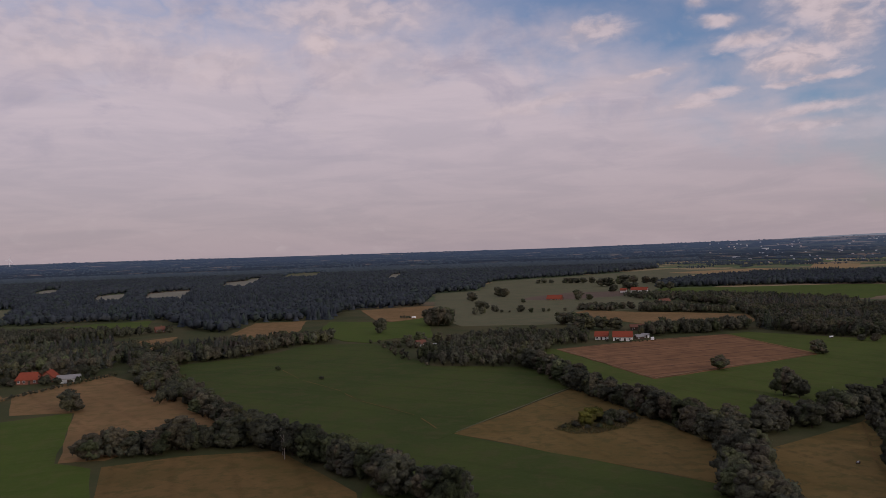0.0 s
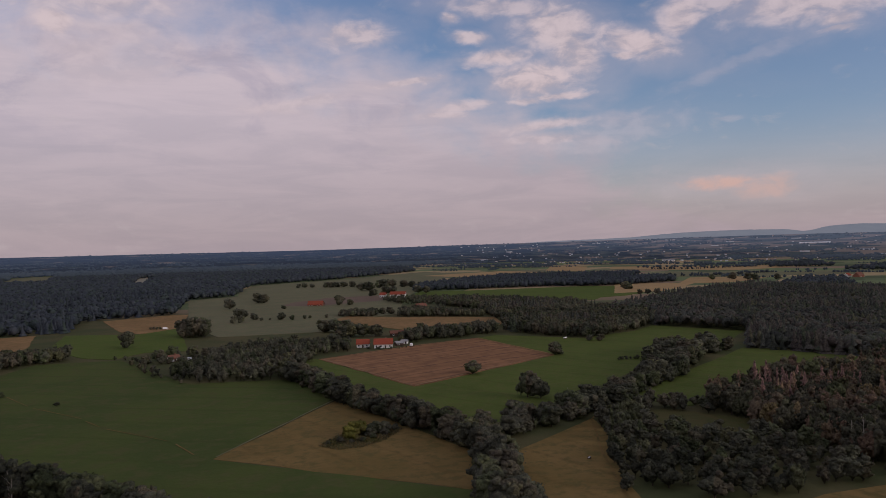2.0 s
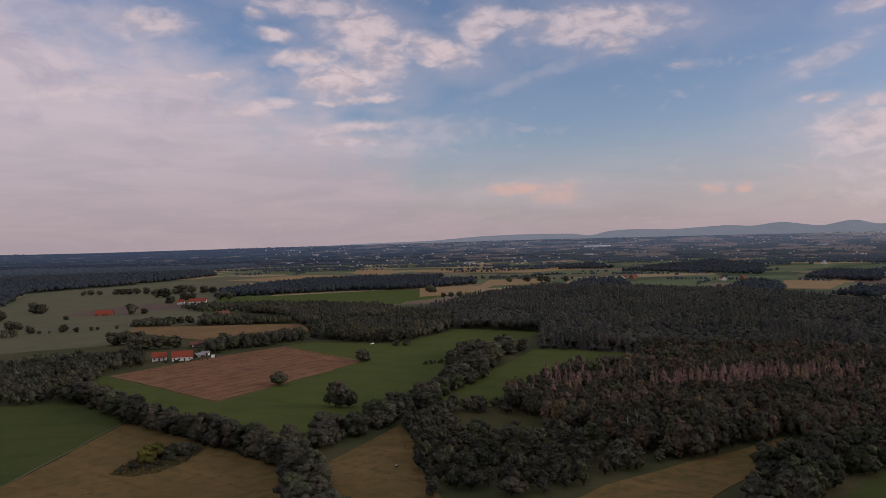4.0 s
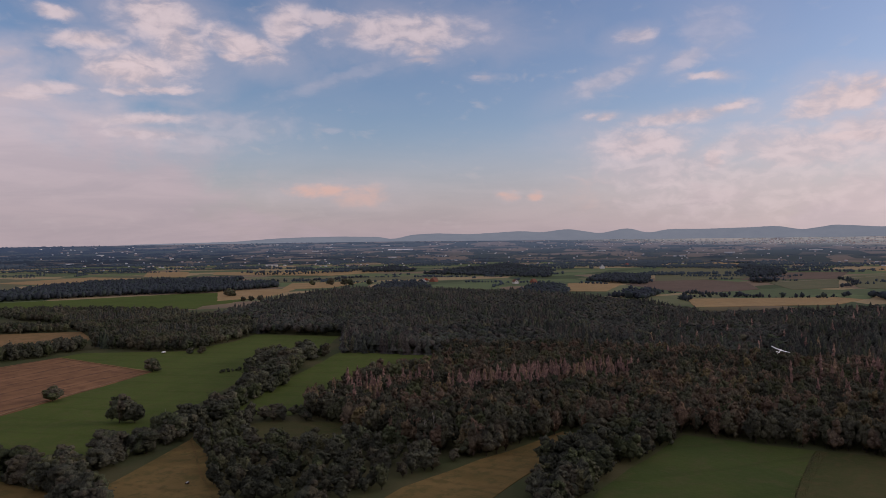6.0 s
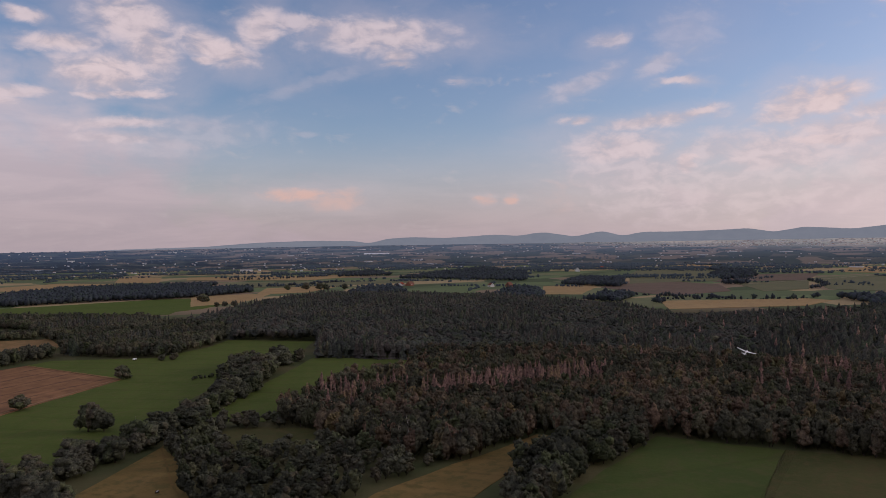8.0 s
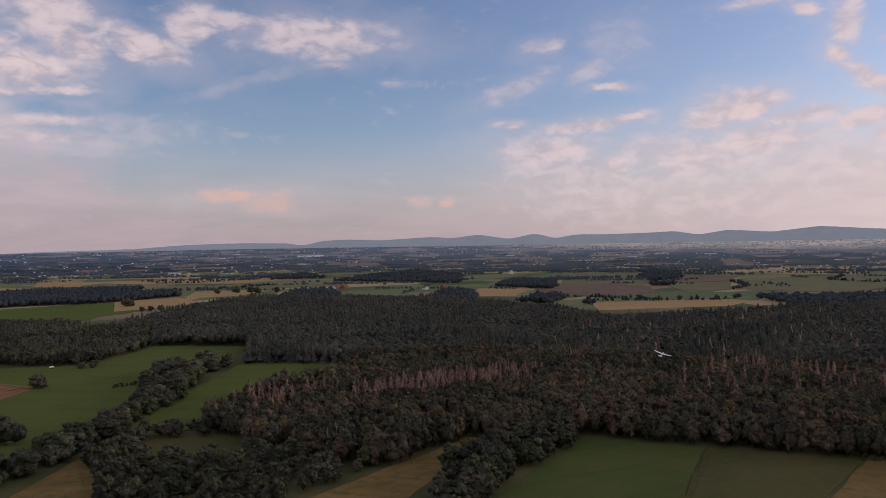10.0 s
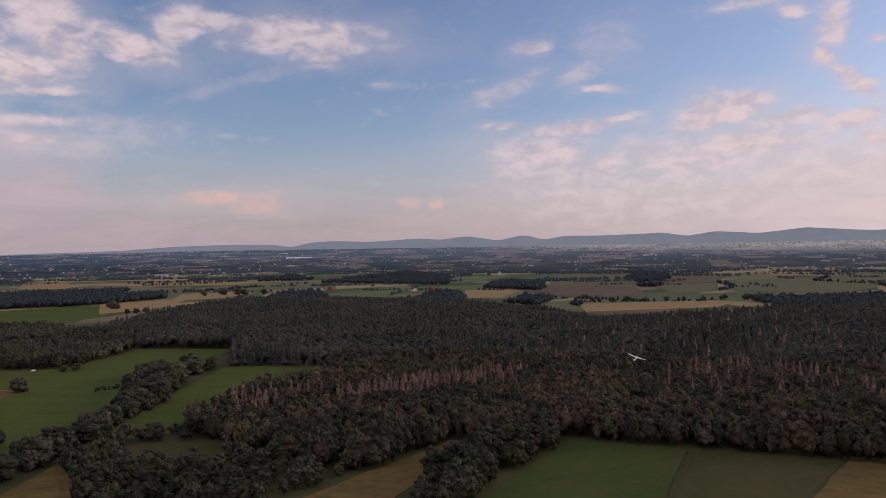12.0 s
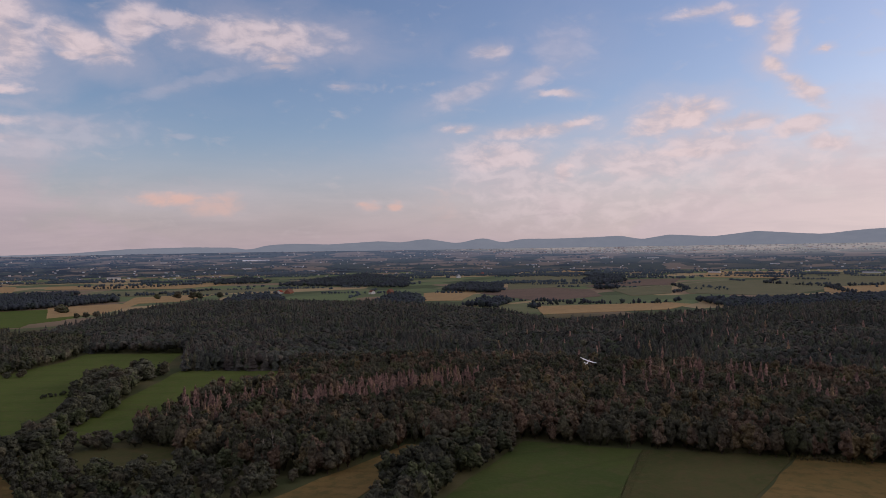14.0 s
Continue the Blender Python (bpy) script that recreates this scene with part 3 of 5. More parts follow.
def spread(corners, gap, seed, jitter=0.42, clear=()):
    """Uneven spots, about gap metres apart, within a polygon and outside the clearings."""
    rng = np.random.default_rng(seed)
    C = np.asarray(corners, float)
    (x0, y0), (x1, y1) = C.min(0), C.max(0)
    gx, gy = np.meshgrid(np.arange(x0, x1 + gap, gap), np.arange(y0, y1 + gap, gap * 0.88))
    gx[1::2] += gap / 2
    P = np.stack([gx.ravel(), gy.ravel()], 1) + rng.uniform(-jitter, jitter, (gx.size, 2)) * gap
    keep = inside(P, corners)
    for c in clear:
        keep &= ~inside(P, c)
    return P[keep]


def along(points, gap, width, seed, miss=0.0):
    """Uneven spots along a line, width metres to either side."""
    rng = np.random.default_rng(seed)
    out = []
    for (x0, y0), (x1, y1) in zip(points, points[1:]):
        d = math.hypot(x1 - x0, y1 - y0)
        for s in np.arange(0, d, gap):
            if rng.random() < miss:
                continue
            f = (s + rng.uniform(-0.35, 0.35) * gap) / d
            o = rng.uniform(-width, width)
            out.append((x0 + (x1 - x0) * f - (y1 - y0) / d * o, y0 + (y1 - y0) * f + (x1 - x0) / d * o))
    return np.array(out)


# forms: near, middle, far
NEAR = [join([crown(s, 5, 34, 22, 0.050, 0.02, (0.30, 0.34, 0.38, 0.41, 0.33, 0.36)[s], 0, OCTA), stem_only(s)]) for s in range(6)]
MIDDLE = [join([crown(20 + s, 3, 16, 8, 0.065, 0.03, (0.32, 0.36, 0.40, 0.42, 0.35, 0.38)[s], 0, OCTA), stem_only(s)]) for s in range(6)]
CANOPY = [crown(30 + s, 1, 7, 3, 0.09, 0.15, (0.34, 0.38, 0.40, 0.36)[s], 0, OCTA) for s in range(4)]
FAR = [crown(40 + s, 0, 5, 2, 0.10, 0.04, (0.40, 0.44, 0.36, 0.42, 0.46)[s], 0, OCTA) for s in range(5)]
SPECK = [crown(60 + s, 0, 1, 0, 0.1, 0.0, 0.46, 0, OCTA) for s in range(4)]
FIR_NEAR = [conifer(80 + s, 11, 8, 0.125, 0.06, 0.6) for s in range(4)]
FIR_MIDDLE = [conifer(90 + s, 6, 6, 0.19, 0.04, 0.5, trunk=False) for s in range(4)]
FIR_FAR = [conifer(100 + s, 4, 5, 0.24, 0.05, trunk=False) for s in range(4)]
FIR_DEAD = [conifer(110 + s, 15, 7, 0.105, 0.12, 0.85) for s in range(4)]

# ---- ground ----
PLAIN_END, RISE_FROM, RISE_TO = 4860.0, 3200.0, 69.0


def level(x, y):
    """Height of the ground: flat, and lifted beyond 3.2 km so that the country as far as the horizon stands within reach."""
    r = np.hypot(x, y)
    east = np.clip((np.degrees(np.arctan2(x, y)) - 45) / 45, 0, 1) * (np.asarray(y) > -2000)
    mid = np.clip((np.degrees(np.arctan2(x, y)) - 8) / 35, 0, 1) * (np.asarray(y) > -2000)
    return (RISE_TO + 30.0 * mid + 11.0 * east) * np.clip((r - RISE_FROM) / (PLAIN_END - RISE_FROM), 0, 1) ** 1.15


def build_ground():
    rings = [0, 60, 150, 300, 600, 1000, 1600, 2300, 2900, 3200, 3350, 3500, 3700, 3900, 4100, 4300, 4500, 4700, 4860]
    n = 128
    V, F = [(0, 0, 0)], []
    for r in rings[1:]:
        for k in range(n):
            a = 2 * math.pi * k / n
            x, y = r * math.sin(a), r * math.cos(a)
            V.append((x, y, float(level(x, y))))
    for k in range(n):
        F.append((0, 1 + (k + 1) % n, 1 + k))
    for i in range(len(rings) - 2):
        for k in range(n):
            a, b = 1 + i * n + k, 1 + i * n + (k + 1) % n
            F += [(a, b, b + n), (a, b + n, a + n)]
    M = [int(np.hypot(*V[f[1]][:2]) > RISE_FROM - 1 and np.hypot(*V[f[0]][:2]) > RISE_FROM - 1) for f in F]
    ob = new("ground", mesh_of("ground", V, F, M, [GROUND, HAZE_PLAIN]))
    tagged(ob, "flat farmland of grass and parcels reaching the horizon", "ground", kind="structure")


build_ground()


def ridge():
    """The wooded range on the horizon: height above the plain by azimuth."""
    tops = [(-60, 66), (5, 66), (18, 74), (27, 84), (33, 88), (37, 101), (40.6, 107), (44, 103), (45, 94), (46.5, 115), (48.5, 122), (51, 118), (55, 127), (56.5, 122), (58.5, 133),
            (61, 116), (63, 134), (64.5, 115), (66, 129), (68.3, 132), (71.5, 143), (73.4, 151), (75, 141), (77, 161), (80, 160), (83, 178), (85.5, 169), (87.3, 163), (89.5, 178), (93, 188), (110, 175), (150, 120), (200, 66)]
    rng = np.random.default_rng(5)
    tops = [(a, t + (0 if i in (0, len(tops) - 1) else 0.5 * (t - 0.5 * (tops[i - 1][1] + tops[i + 1][1])))) for i, (a, t) in enumerate(tops)]
    az = np.arange(-60, 200, 0.25)
    h = np.interp(az, [t[0] for t in tops], [t[1] for t in tops])
    h = h + np.interp(az, [24, 36, 48, 58, 68, 80], [0, 24, 26, 34, 34, 6])
    k = np.array([1, 2, 2, 2, 1]) / 8
    h = np.convolve(np.pad(h, 2, "edge"), k, "valid") + rng.uniform(-0.7, 0.7, len(az))
    V, F = [], []
    for a, t in zip(np.radians(az), h):
        for r, z in ((4800, 55.0), (4850, 60 + (t - 60) * 0.62), (4890, t), (4930, 40.0)):
            V.append((r * math.sin(a), r * math.cos(a), z))
    for i in range(len(az) - 1):
        for j in range(3):
            a = i * 4 + j
            F += [(a, a + 4, a + 5), (a, a + 5, a + 1)]
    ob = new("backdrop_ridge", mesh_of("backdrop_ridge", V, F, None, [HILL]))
    tagged(ob, "long wooded ridge in blue haze behind the plain", "hills", kind="structure")


ridge()

# ---- fields ----
_layer = [0.03]


def field(name, label, material, corners, z=None):
    """A parcel with uneven margins, a hand above the ground."""
    rng = random.Random(name + label)
    edge = []
    for (x0, y0), (x1, y1) in zip(corners, corners[1:] + corners[:1]):
        d = math.hypot(x1 - x0, y1 - y0)
        k = max(2, int(d / 14))
        for i in range(k):
            f = i / k
            o = rng.uniform(-1, 1) * (0.9 if 0 < i else 0.3) * min(1.0, math.hypot(x0, y0) / 400 + 0.5)
            edge.append((x0 + (x1 - x0) * f - (y1 - y0) / d * o, y0 + (y1 - y0) * f + (x1 - x0) / d * o))
    _layer[0] += 0.012
    z = z or _layer[0]
    bm = bmesh.new()
    top = [bm.verts.new((x, y, z + float(level(x, y)))) for x, y in edge]
    bot = [bm.verts.new((x, y, -0.4 + float(level(x, y)))) for x, y in edge]
    face = bm.faces.new(top)
    for i in range(len(edge)):
        j = (i + 1) % len(edge)
        bm.faces.new((top[i], bot[i], bot[j], top[j]))
    bmesh.ops.triangulate(bm, faces=[face])
    bmesh.ops.recalc_face_normals(bm, faces=bm.faces)
    me = bpy.data.meshes.new(name)
    bm.to_mesh(me)
    bm.free()
    me.materials.append(material)
    return tagged(new(name, me), label, "field", "fields", "structure")


# near fields
field("field", "fresh green meadow with a straight hedge margin", GREEN_FRESH, [(-260, 300), (-219, 328), (-180, 354), (-142, 266), (-125, 258), (-104, 210), (-80, 120), (-260, 60)])
field("field", "dry tan meadow running to a point between hedges", TAN, [(-213, 468), (-236, 400), (-209, 352), (-179, 354), (-141, 266), (-125, 268), (-97, 318), (-141, 390)])
field("field", "dull tan mown meadow below a hedge", TAN_DULL, [(-122, 259), (-98, 270), (-63, 274), (-41, 242), (-28, 223), (-20, 150), (-80, 120), (-104, 212)])
field("field", "large dark green pasture with a faint path", GREEN, [(-187, 496), (-127, 546), (-112, 592), (-55, 588), (-8, 464), (52, 450), (66, 382), (3, 292), (-19, 262), (-43, 280), (-72, 322), (-112, 352), (-150, 420)])
field("field", "green meadow strip beside a tan field", GREEN, [(-20, 262), (3, 291), (81, 221), (76, 190), (60, 120), (-20, 150), (-26, 222)])
field("field", "olive and tan dry meadow round a bushy hollow", OLIVE, [(66, 378), (82, 319), (97, 262), (81, 221), (3, 291)])
field("field", "tilled brown field with dark tractor lines", PLOUGH, [(80, 524), (150, 556), (222, 580), (236, 464), (113, 396)])
field("field", "green meadow wrapped round a tilled field", GREEN_MID, [(68, 540), (80, 524), (113, 396), (236, 464), (222, 580), (245, 590), (300, 536), (360, 556), (400, 585), (440, 512), (388, 465), (318, 440), (204, 352), (141, 308), (112, 296), (88, 330), (76, 400)], 0.02)
field("field", "tan meadow with a dirt track between trees", OLIVE, [(106, 252), (165, 290), (152, 252), (134, 218), (110, 150), (82, 180), (86, 205)])
field("field", "narrow green glade between woods", GREEN_MID, [(374, 434), (408, 360), (400, 340), (345, 308), (312, 318), (282, 314), (246, 300), (219, 292), (202, 318), (262, 362)])
field("field", "small olive glade inside the wood", ROUGH, [(184, 294), (208, 290), (226, 260), (214, 232), (192, 240), (178, 264)])
field("field", "olive strip of mown grass along the wood", OLIVE, [(150, 170), (178, 175), (277, 173), (284, 150), (227, 152), (190, 145), (150, 140)])
field("field", "bright green meadow in front of the wood", GREEN, [(190, 112), (218, 122), (306, 129), (316, 79), (246, 68), (180, 60)])
field("field", "olive rough pasture with a weedy ditch", ROUGH, [(316, 79), (336, 22), (262, 30), (180, 20), (180, 60), (246, 68)])
field("field", "dull olive pasture beside a weedy ditch", OLIVE, [(336, 21), (350, -80), (370, -200), (200, -200), (180, 19), (262, 29)])
# fields in the middle distance
field("field", "tan stubble field in front of the forest", TAN, [(-200, 690), (-205, 802), (-150, 806), (-138, 700), (-155, 660), (-178, 660)])
field("field", "fresh green meadow with single trees", GREEN_FRESH, [(-118, 684), (-122, 792), (-54, 764), (-17, 806), (-9, 616), (-41, 622), (-60, 594), (-84, 612)])
field("field", "tan meadow at the forest edge", TAN, [(-104, 935), (-27, 978), (-11, 970), (-15, 806), (-54, 768), (-75, 800)])
field("field", "fresh green meadow among woods", GREEN_FRESH, [(-440, 795), (-402, 852), (-345, 872), (-322, 800), (-357, 755)])
field("field", "tan meadow among dark woods", TAN, [(-315, 628), (-269, 660), (-248, 686), (-230, 586), (-266, 595)])
field("field", "tan strip beside a red roofed farm", TAN, [(-330, 425), (-268, 440), (-235, 392), (-245, 360), (-330, 340)])
field("field", "dull green pasture dotted with trees", GREEN_DULL, [(-11, 960), (-13, 1250), (67, 1305), (82, 1490), (122, 1668), (346, 1830), (666, 2150), (700, 1900), (470, 1500), (365, 1235), (300, 1080), (222, 832), (150, 790), (128, 690), (17, 700), (-9, 806)])
field("field", "reddish brown strip of bare soil", EARTH, [(110, 1035), (130, 1090), (200, 1165), (290, 1165), (262, 1060), (243, 1045), (150, 1010)])
field("field", "tan ripe field behind the farm", TAN, [(137, 797), (162, 836), (210, 792), (253, 772), (304, 736), (290, 680), (256, 622), (224, 626), (191, 648), (155, 744)])
field("field", "long bright green field between woods", GREEN_FRESH, [(305, 1086), (363, 1210), (485, 1182), (633, 1172), (760, 1120), (700, 1000), (590, 925), (460, 900), (400, 960), (370, 1050)])
field("field", "golden stubble field beyond the wood", STUBBLE, [(601, 973), (730, 1181), (790, 1160), (870, 1130), (799, 1063), (693, 978)])
field("field", "bright green parcel beyond the wood", GREEN_FRESH, [(605, 1125), (486, 907), (512, 880), (590, 968), (655, 1090)])
field("field", "golden stubble parcel", STUBBLE, [(828, 1125), (976, 1285), (1080, 1240), (1100, 1194), (924, 1090)])
field("field", "pale tan field behind a wood", STUBBLE, [(570, 1853), (846, 1985), (969, 1972), (900, 1800), (620, 1700)])
field("field", "green field behind a wood", GREEN_DULL, [(850, 1990), (1000, 1990), (960, 1800), (905, 1800)])
field("field", "tan field behind a wood", STUBBLE, [(943, 1883), (1150, 2260), (1201, 2101), (996, 1758)])
field("field", "tan parcel with a tree row", STUBBLE, [(1121, 1836), (1235, 2006), (1573, 1707), (1700, 1850), (1744, 1892), (1500, 1560), (1274, 1507)])
field("field", "olive green parcels on the plain", GREEN_DULL, [(919, 1381), (1102, 1533), (1254, 1362), (1414, 1258), (1309, 1160), (1080, 1250)])
field("field", "golden field beside a copse", STUBBLE, [(1083, 672), (1200, 735), (1295, 793), (1454, 754), (1330, 690), (1124, 612)])
field("field", "golden ripe field at the wood's edge", STUBBLE, [(1043, 438), (1196, 274), (1175, 234), (1059, 241), (916, 372)])
field("field", "bare brown field on the plain", EARTH, [(1320, 676), (1452, 720), (1585, 619), (1524, 513), (1321, 423), (1152, 470), (1201, 532)])
field("field", "wide green field on the plain", GREEN_DULL, [(1940, 904), (3026, 1310), (2800, 1000), (2018, 627), (1706, 570), (1469, 684)])
field("field", "tan field on the plain", STUBBLE, [(2383, 991), (3051, 1170), (2723, 891), (2419, 849)])
field("field", "fresh green field with a hedge", GREEN_DULL, [(1596, 507), (1766, 400), (1444, 326), (1338, 373)])
field("field", "brown stubble parcel", EARTH, [(1620, 560), (2018, 627), (2190, 470), (1780, 405)])
field("field", "broad green field with a ditch", GREEN_DULL, [(1913, 419), (2194, 202), (1776, 54), (1426, 130), (1455, 295), (1770, 396)])
field("field", "tan field by the farm track", STUBBLE, [(1763, 81), (2013, -118), (2000, -300), (1553, -110), (1395, -3), (1602, 73)])
field("field", "green field on the plain", GREEN_DULL, [(2200, 200), (2700, 160), (2700, -200), (2020, -110), (1790, 60)])
field("field", "tan field on the plain", STUBBLE, [(2300, 440), (2900, 520), (2900, 250), (2230, 215)])


def path(name, label, points, wide, material, z):
    """A trodden or driven track as a thin strip."""
    bm = bmesh.new()
    rng = random.Random(label)
    left, right = [], []
    fine = []
    for (x0, y0), (x1, y1) in zip(points, points[1:]):
        k = max(1, int(math.hypot(x1 - x0, y1 - y0) / 8))
        fine += [(x0 + (x1 - x0) * i / k, y0 + (y1 - y0) * i / k) for i in range(k)]
    fine.append(points[-1])
    for i, (x, y) in enumerate(fine):
        (ax, ay), (bx, by) = fine[max(0, i - 1)], fine[min(len(fine) - 1, i + 1)]
        d = math.hypot(bx - ax, by - ay)
        w = wide * rng.uniform(0.6, 1.2) / 2
        o = rng.uniform(-0.5, 0.5) * wide * 0.4
        left.append(bm.verts.new((x - (by - ay) / d * (w + o), y + (bx - ax) / d * (w + o), z)))
        right.append(bm.verts.new((x + (by - ay) / d * (w - o), y - (bx - ax) / d * (w - o), z)))
    faces = [bm.faces.new((left[i], right[i], right[i + 1], left[i + 1])) for i in range(len(fine) - 1)]
    bm.normal_update()
    for f in bm.faces:
        if f.normal.z < 0:
            f.normal_flip()
    me = bpy.data.meshes.new(name)
    bm.to_mesh(me)
    bm.free()
    me.materials.append(material)
    return tagged(new(name, me), label, "track", kind="structure")


for line in ([(-103, 466), (-95, 450), (-86, 432)], [(-82, 425), (-62, 398), (-55, 388)], [(-52, 381), (-45, 367)], [(-41, 360), (-24, 339), (-14, 326)], [(-11, 320), (-4, 300)]):
    path("path", "faint trodden path across the pasture", line, 0.55, OLIVE, 0.26)
path("field_margin", "pale dry margin between pasture and tan meadow", [(4, 293), (20, 316), (38, 341), (54, 364), (65, 379)], 0.9, GREEN_DULL, 0.34)
path("field_margin", "pale trodden earth margin along the tilled field", [(114, 398), (150, 419), (190, 441), (234, 466)], 1.3, PALE_EARTH, 0.36)
path("field_margin", "pale dry margin beside the tilled field", [(236, 465), (231, 510), (223, 578)], 2.2, TAN, 0.36)
path("field_margin", "pale trodden earth margin along the tilled field", [(82, 523), (98, 460), (113, 400)], 1.2, PALE_EARTH, 0.36)
path("farm_track", "sandy farm track beside the red roofed farm", [(-214, 470), (-238, 400), (-248, 352)], 2.4, TAN, 0.30)
path("farm_track", "dirt track through the tan meadow", [(112, 170), (140, 240), (163, 288), (190, 315)], 1.0, TAN_DULL, 0.32)
path("farm_track", "pale concrete track between wide fields", [(1536, 476), (1780, 400), (2194, 300)], 5.0, TRACK, 0.75)

# ---- woods ----
CLEAR_L = [(365, 426), (405, 360), (353, 352), (280, 332), (219, 296), (205, 318), (262, 360)]
GLADE_S = [(186, 290), (206, 286), (222, 258), (212, 236), (194, 244), (181, 264)]
DEAD_A = [(288, 244), (302, 266), (350, 246), (404, 223), (420, 197), (379, 199), (324, 221)]
DEAD_B = [(228, 286), (246, 300), (282, 312), (312, 292), (300, 268), (258, 262), (232, 268)]
DEAD_C = [(400, 60), (395, 120), (440, 140), (500, 120), (520, 40), (470, -10), (420, 0)]
MAIN_NEAR = [(213, 190), (216, 246), (222, 292), (246, 304), (284, 319), (312, 323), (345, 314), (400, 344), (408, 358), (470, 300), (500, 200), (520, 100), (525, -75), (350, -75), (328, 32), (314, 96), (308, 130), (288, 146), (278, 170), (228, 174)]
MAIN_FAR = [(405, 358), (372, 432), (440, 506), (401, 592), (448, 640), (448, 735), (530, 785), (600, 850), (680, 888), (800, 945), (868, 955), (915, 810), (950, 680), (925, 556), (860, 400), (775, 300), (922, 190), (1039, 140), (1260, -75), (1270, -160), (525, -80), (520, 100), (500, 200), (470, 300)]


def mixed(name, corners, gap, seed, forms_a, forms_b, mats_a, mats_b, share, high, broad_a, broad_b, label_a, label_b, clear=()):
    """A wood of two kinds of tree, each kind one object."""
    P = spread(corners, gap, seed, clear=clear)
    rng = np.random.default_rng(seed + 1)
    patch = np.array([noise.noise((x * 0.012, y * 0.012, seed * 3.1)) for x, y in P])
    b = patch + rng.uniform(-0.25, 0.25, len(P)) > (np.quantile(patch, 1 - share) if share else 9)
    scatter(name, P[~b], forms_a, mats_a, high, broad_a, seed + 2, label_a)
    scatter(name, P[b], forms_b, mats_b, (high[0] * 1.05, high[1] * 1.1), broad_b, seed + 3, label_b, smooth="spruce" not in label_b and "conifer" not in label_b)


mixed("wood", MAIN_NEAR, 5.6, 11, NEAR + MIDDLE[:2], FIR_NEAR, [MIXED, BARK], [SPRUCE, BARK], 0.0, (10, 16.5), (0.62, 0.92), (1.0, 1.25),
      "dark dense broadleaf wood beside green meadows", "dark spruces standing in the broadleaf wood", clear=(DEAD_A, DEAD_B, DEAD_C, GLADE_S))
mixed("wood", MAIN_FAR, 7.7, 21, CANOPY, FIR_MIDDLE, [SPRUCE, BARK], [SPRUCE, BARK], 0.38, (11, 14.5), (1.12, 1.45), (1.15, 1.5),
      "wide dark forest canopy of broadleaf trees", "wide dark forest canopy of spruce and pine")
for k, (zone, gap, share) in enumerate(((DEAD_A, 4.2, 0.66), (DEAD_B, 4.8, 0.24), (DEAD_C, 5.4, 0.10))):
    P = spread(zone, gap, 31 + k)
    d = np.random.default_rng(41 + k).random(len(P)) < share
    scatter("dead_spruces", P[d], FIR_DEAD, [DEAD, BARK], (12, 16.5), (0.95, 1.3), 51 + k, "red-brown dead spruces standing in the wood", smooth=False)
    scatter("wood", P[~d], NEAR[:3] + FIR_NEAR[:2], [MIXED, BARK], (9, 13), (0.8, 1.1), 61 + k, "dark mixed trees among dead spruces")
singles = spread([(420, -40), (470, 260), (760, 290), (900, 170), (860, -100)], 42, 71, 0.5)
scatter("dead_spruces", singles, FIR_DEAD, [DEAD, BARK], (13, 17), (1.0, 1.3), 72, "single red-brown dead spruces scattered through the forest", smooth=False)
mixed("wood", [(124, 202), (150, 254), (166, 288), (196, 300), (222, 294), (216, 246), (213, 188), (272, 178), (178, 178), (150, 182)], 7.0, 81, NEAR, NEAR[:2], [OAK, BARK], [GREY, BARK], 0.3, (5, 9.5), (0.9, 1.35), (0.8, 1.1),
      "dark rounded oaks and bushes beside a tan meadow", "grey-green willows among oaks beside a meadow", clear=(GLADE_S,))
mixed("wood", [(185, 128), (230, 150), (286, 148), (306, 131), (262, 128), (216, 124), (190, 116)], 6.2, 91, NEAR, NEAR[2:], [OAK, BARK], [GREY, BARK], 0.3, (9, 14), (0.9, 1.2), (0.8, 1.1),
      "dark trees in a belt between two meadows", "grey-green trees in a belt between two meadows")
mixed("wood", [(-190, 494), (-140, 532), (-120, 590), (-98, 597), (-92, 622), (-130, 614), (-175, 584), (-204, 545)], 6.2, 101, MIDDLE, FIR_MIDDLE, [OAK, BARK], [SPRUCE, BARK], 0.15, (9, 13), (0.9, 1.2), (1, 1.3),
      "dark broadleaf wood behind the pasture", "dark spruces in the wood behind the pasture")
mixed("wood", [(-20, 500), (-8, 463), (28, 454), (52, 457), (64, 494), (81, 537), (108, 552), (113, 572), (102, 592), (78, 616), (42, 616), (14, 590), (4, 550)], 6.4, 111, MIDDLE, MIDDLE[:3], [OAK, BARK], [GREY, BARK], 0.45, (6, 10), (0.9, 1.2), (0.75, 1.0),
      "dark bushy copse behind the pasture", "grey-green slender trees in the copse")
mixed("wood", [(154, 574), (180, 586), (213, 590), (256, 608), (262, 640), (222, 622), (200, 634), (178, 618), (162, 600)], 6.0, 121, MIDDLE, MIDDLE[3:], [OAK, BARK], [GREY, BARK], 0.3, (7, 12.5), (0.9, 1.25), (0.8, 1.1),
      "dark trees behind the farm and tilled field", "grey-green trees behind the farm")
mixed("wood", [(262, 614), (282, 562), (302, 530), (345, 553), (372, 564), (400, 590), (445, 640), (448, 735), (454, 830), (432, 870), (403, 940), (353, 972), (300, 920), (320, 850), (302, 742), (294, 684)], 6.4, 131, MIDDLE, FIR_MIDDLE, [OAK, BARK], [SPRUCE, BARK], 0.12, (8, 12.5), (0.9, 1.2), (1, 1.3),
      "dark mixed wood between the meadows", "dark spruces in the wood between meadows")
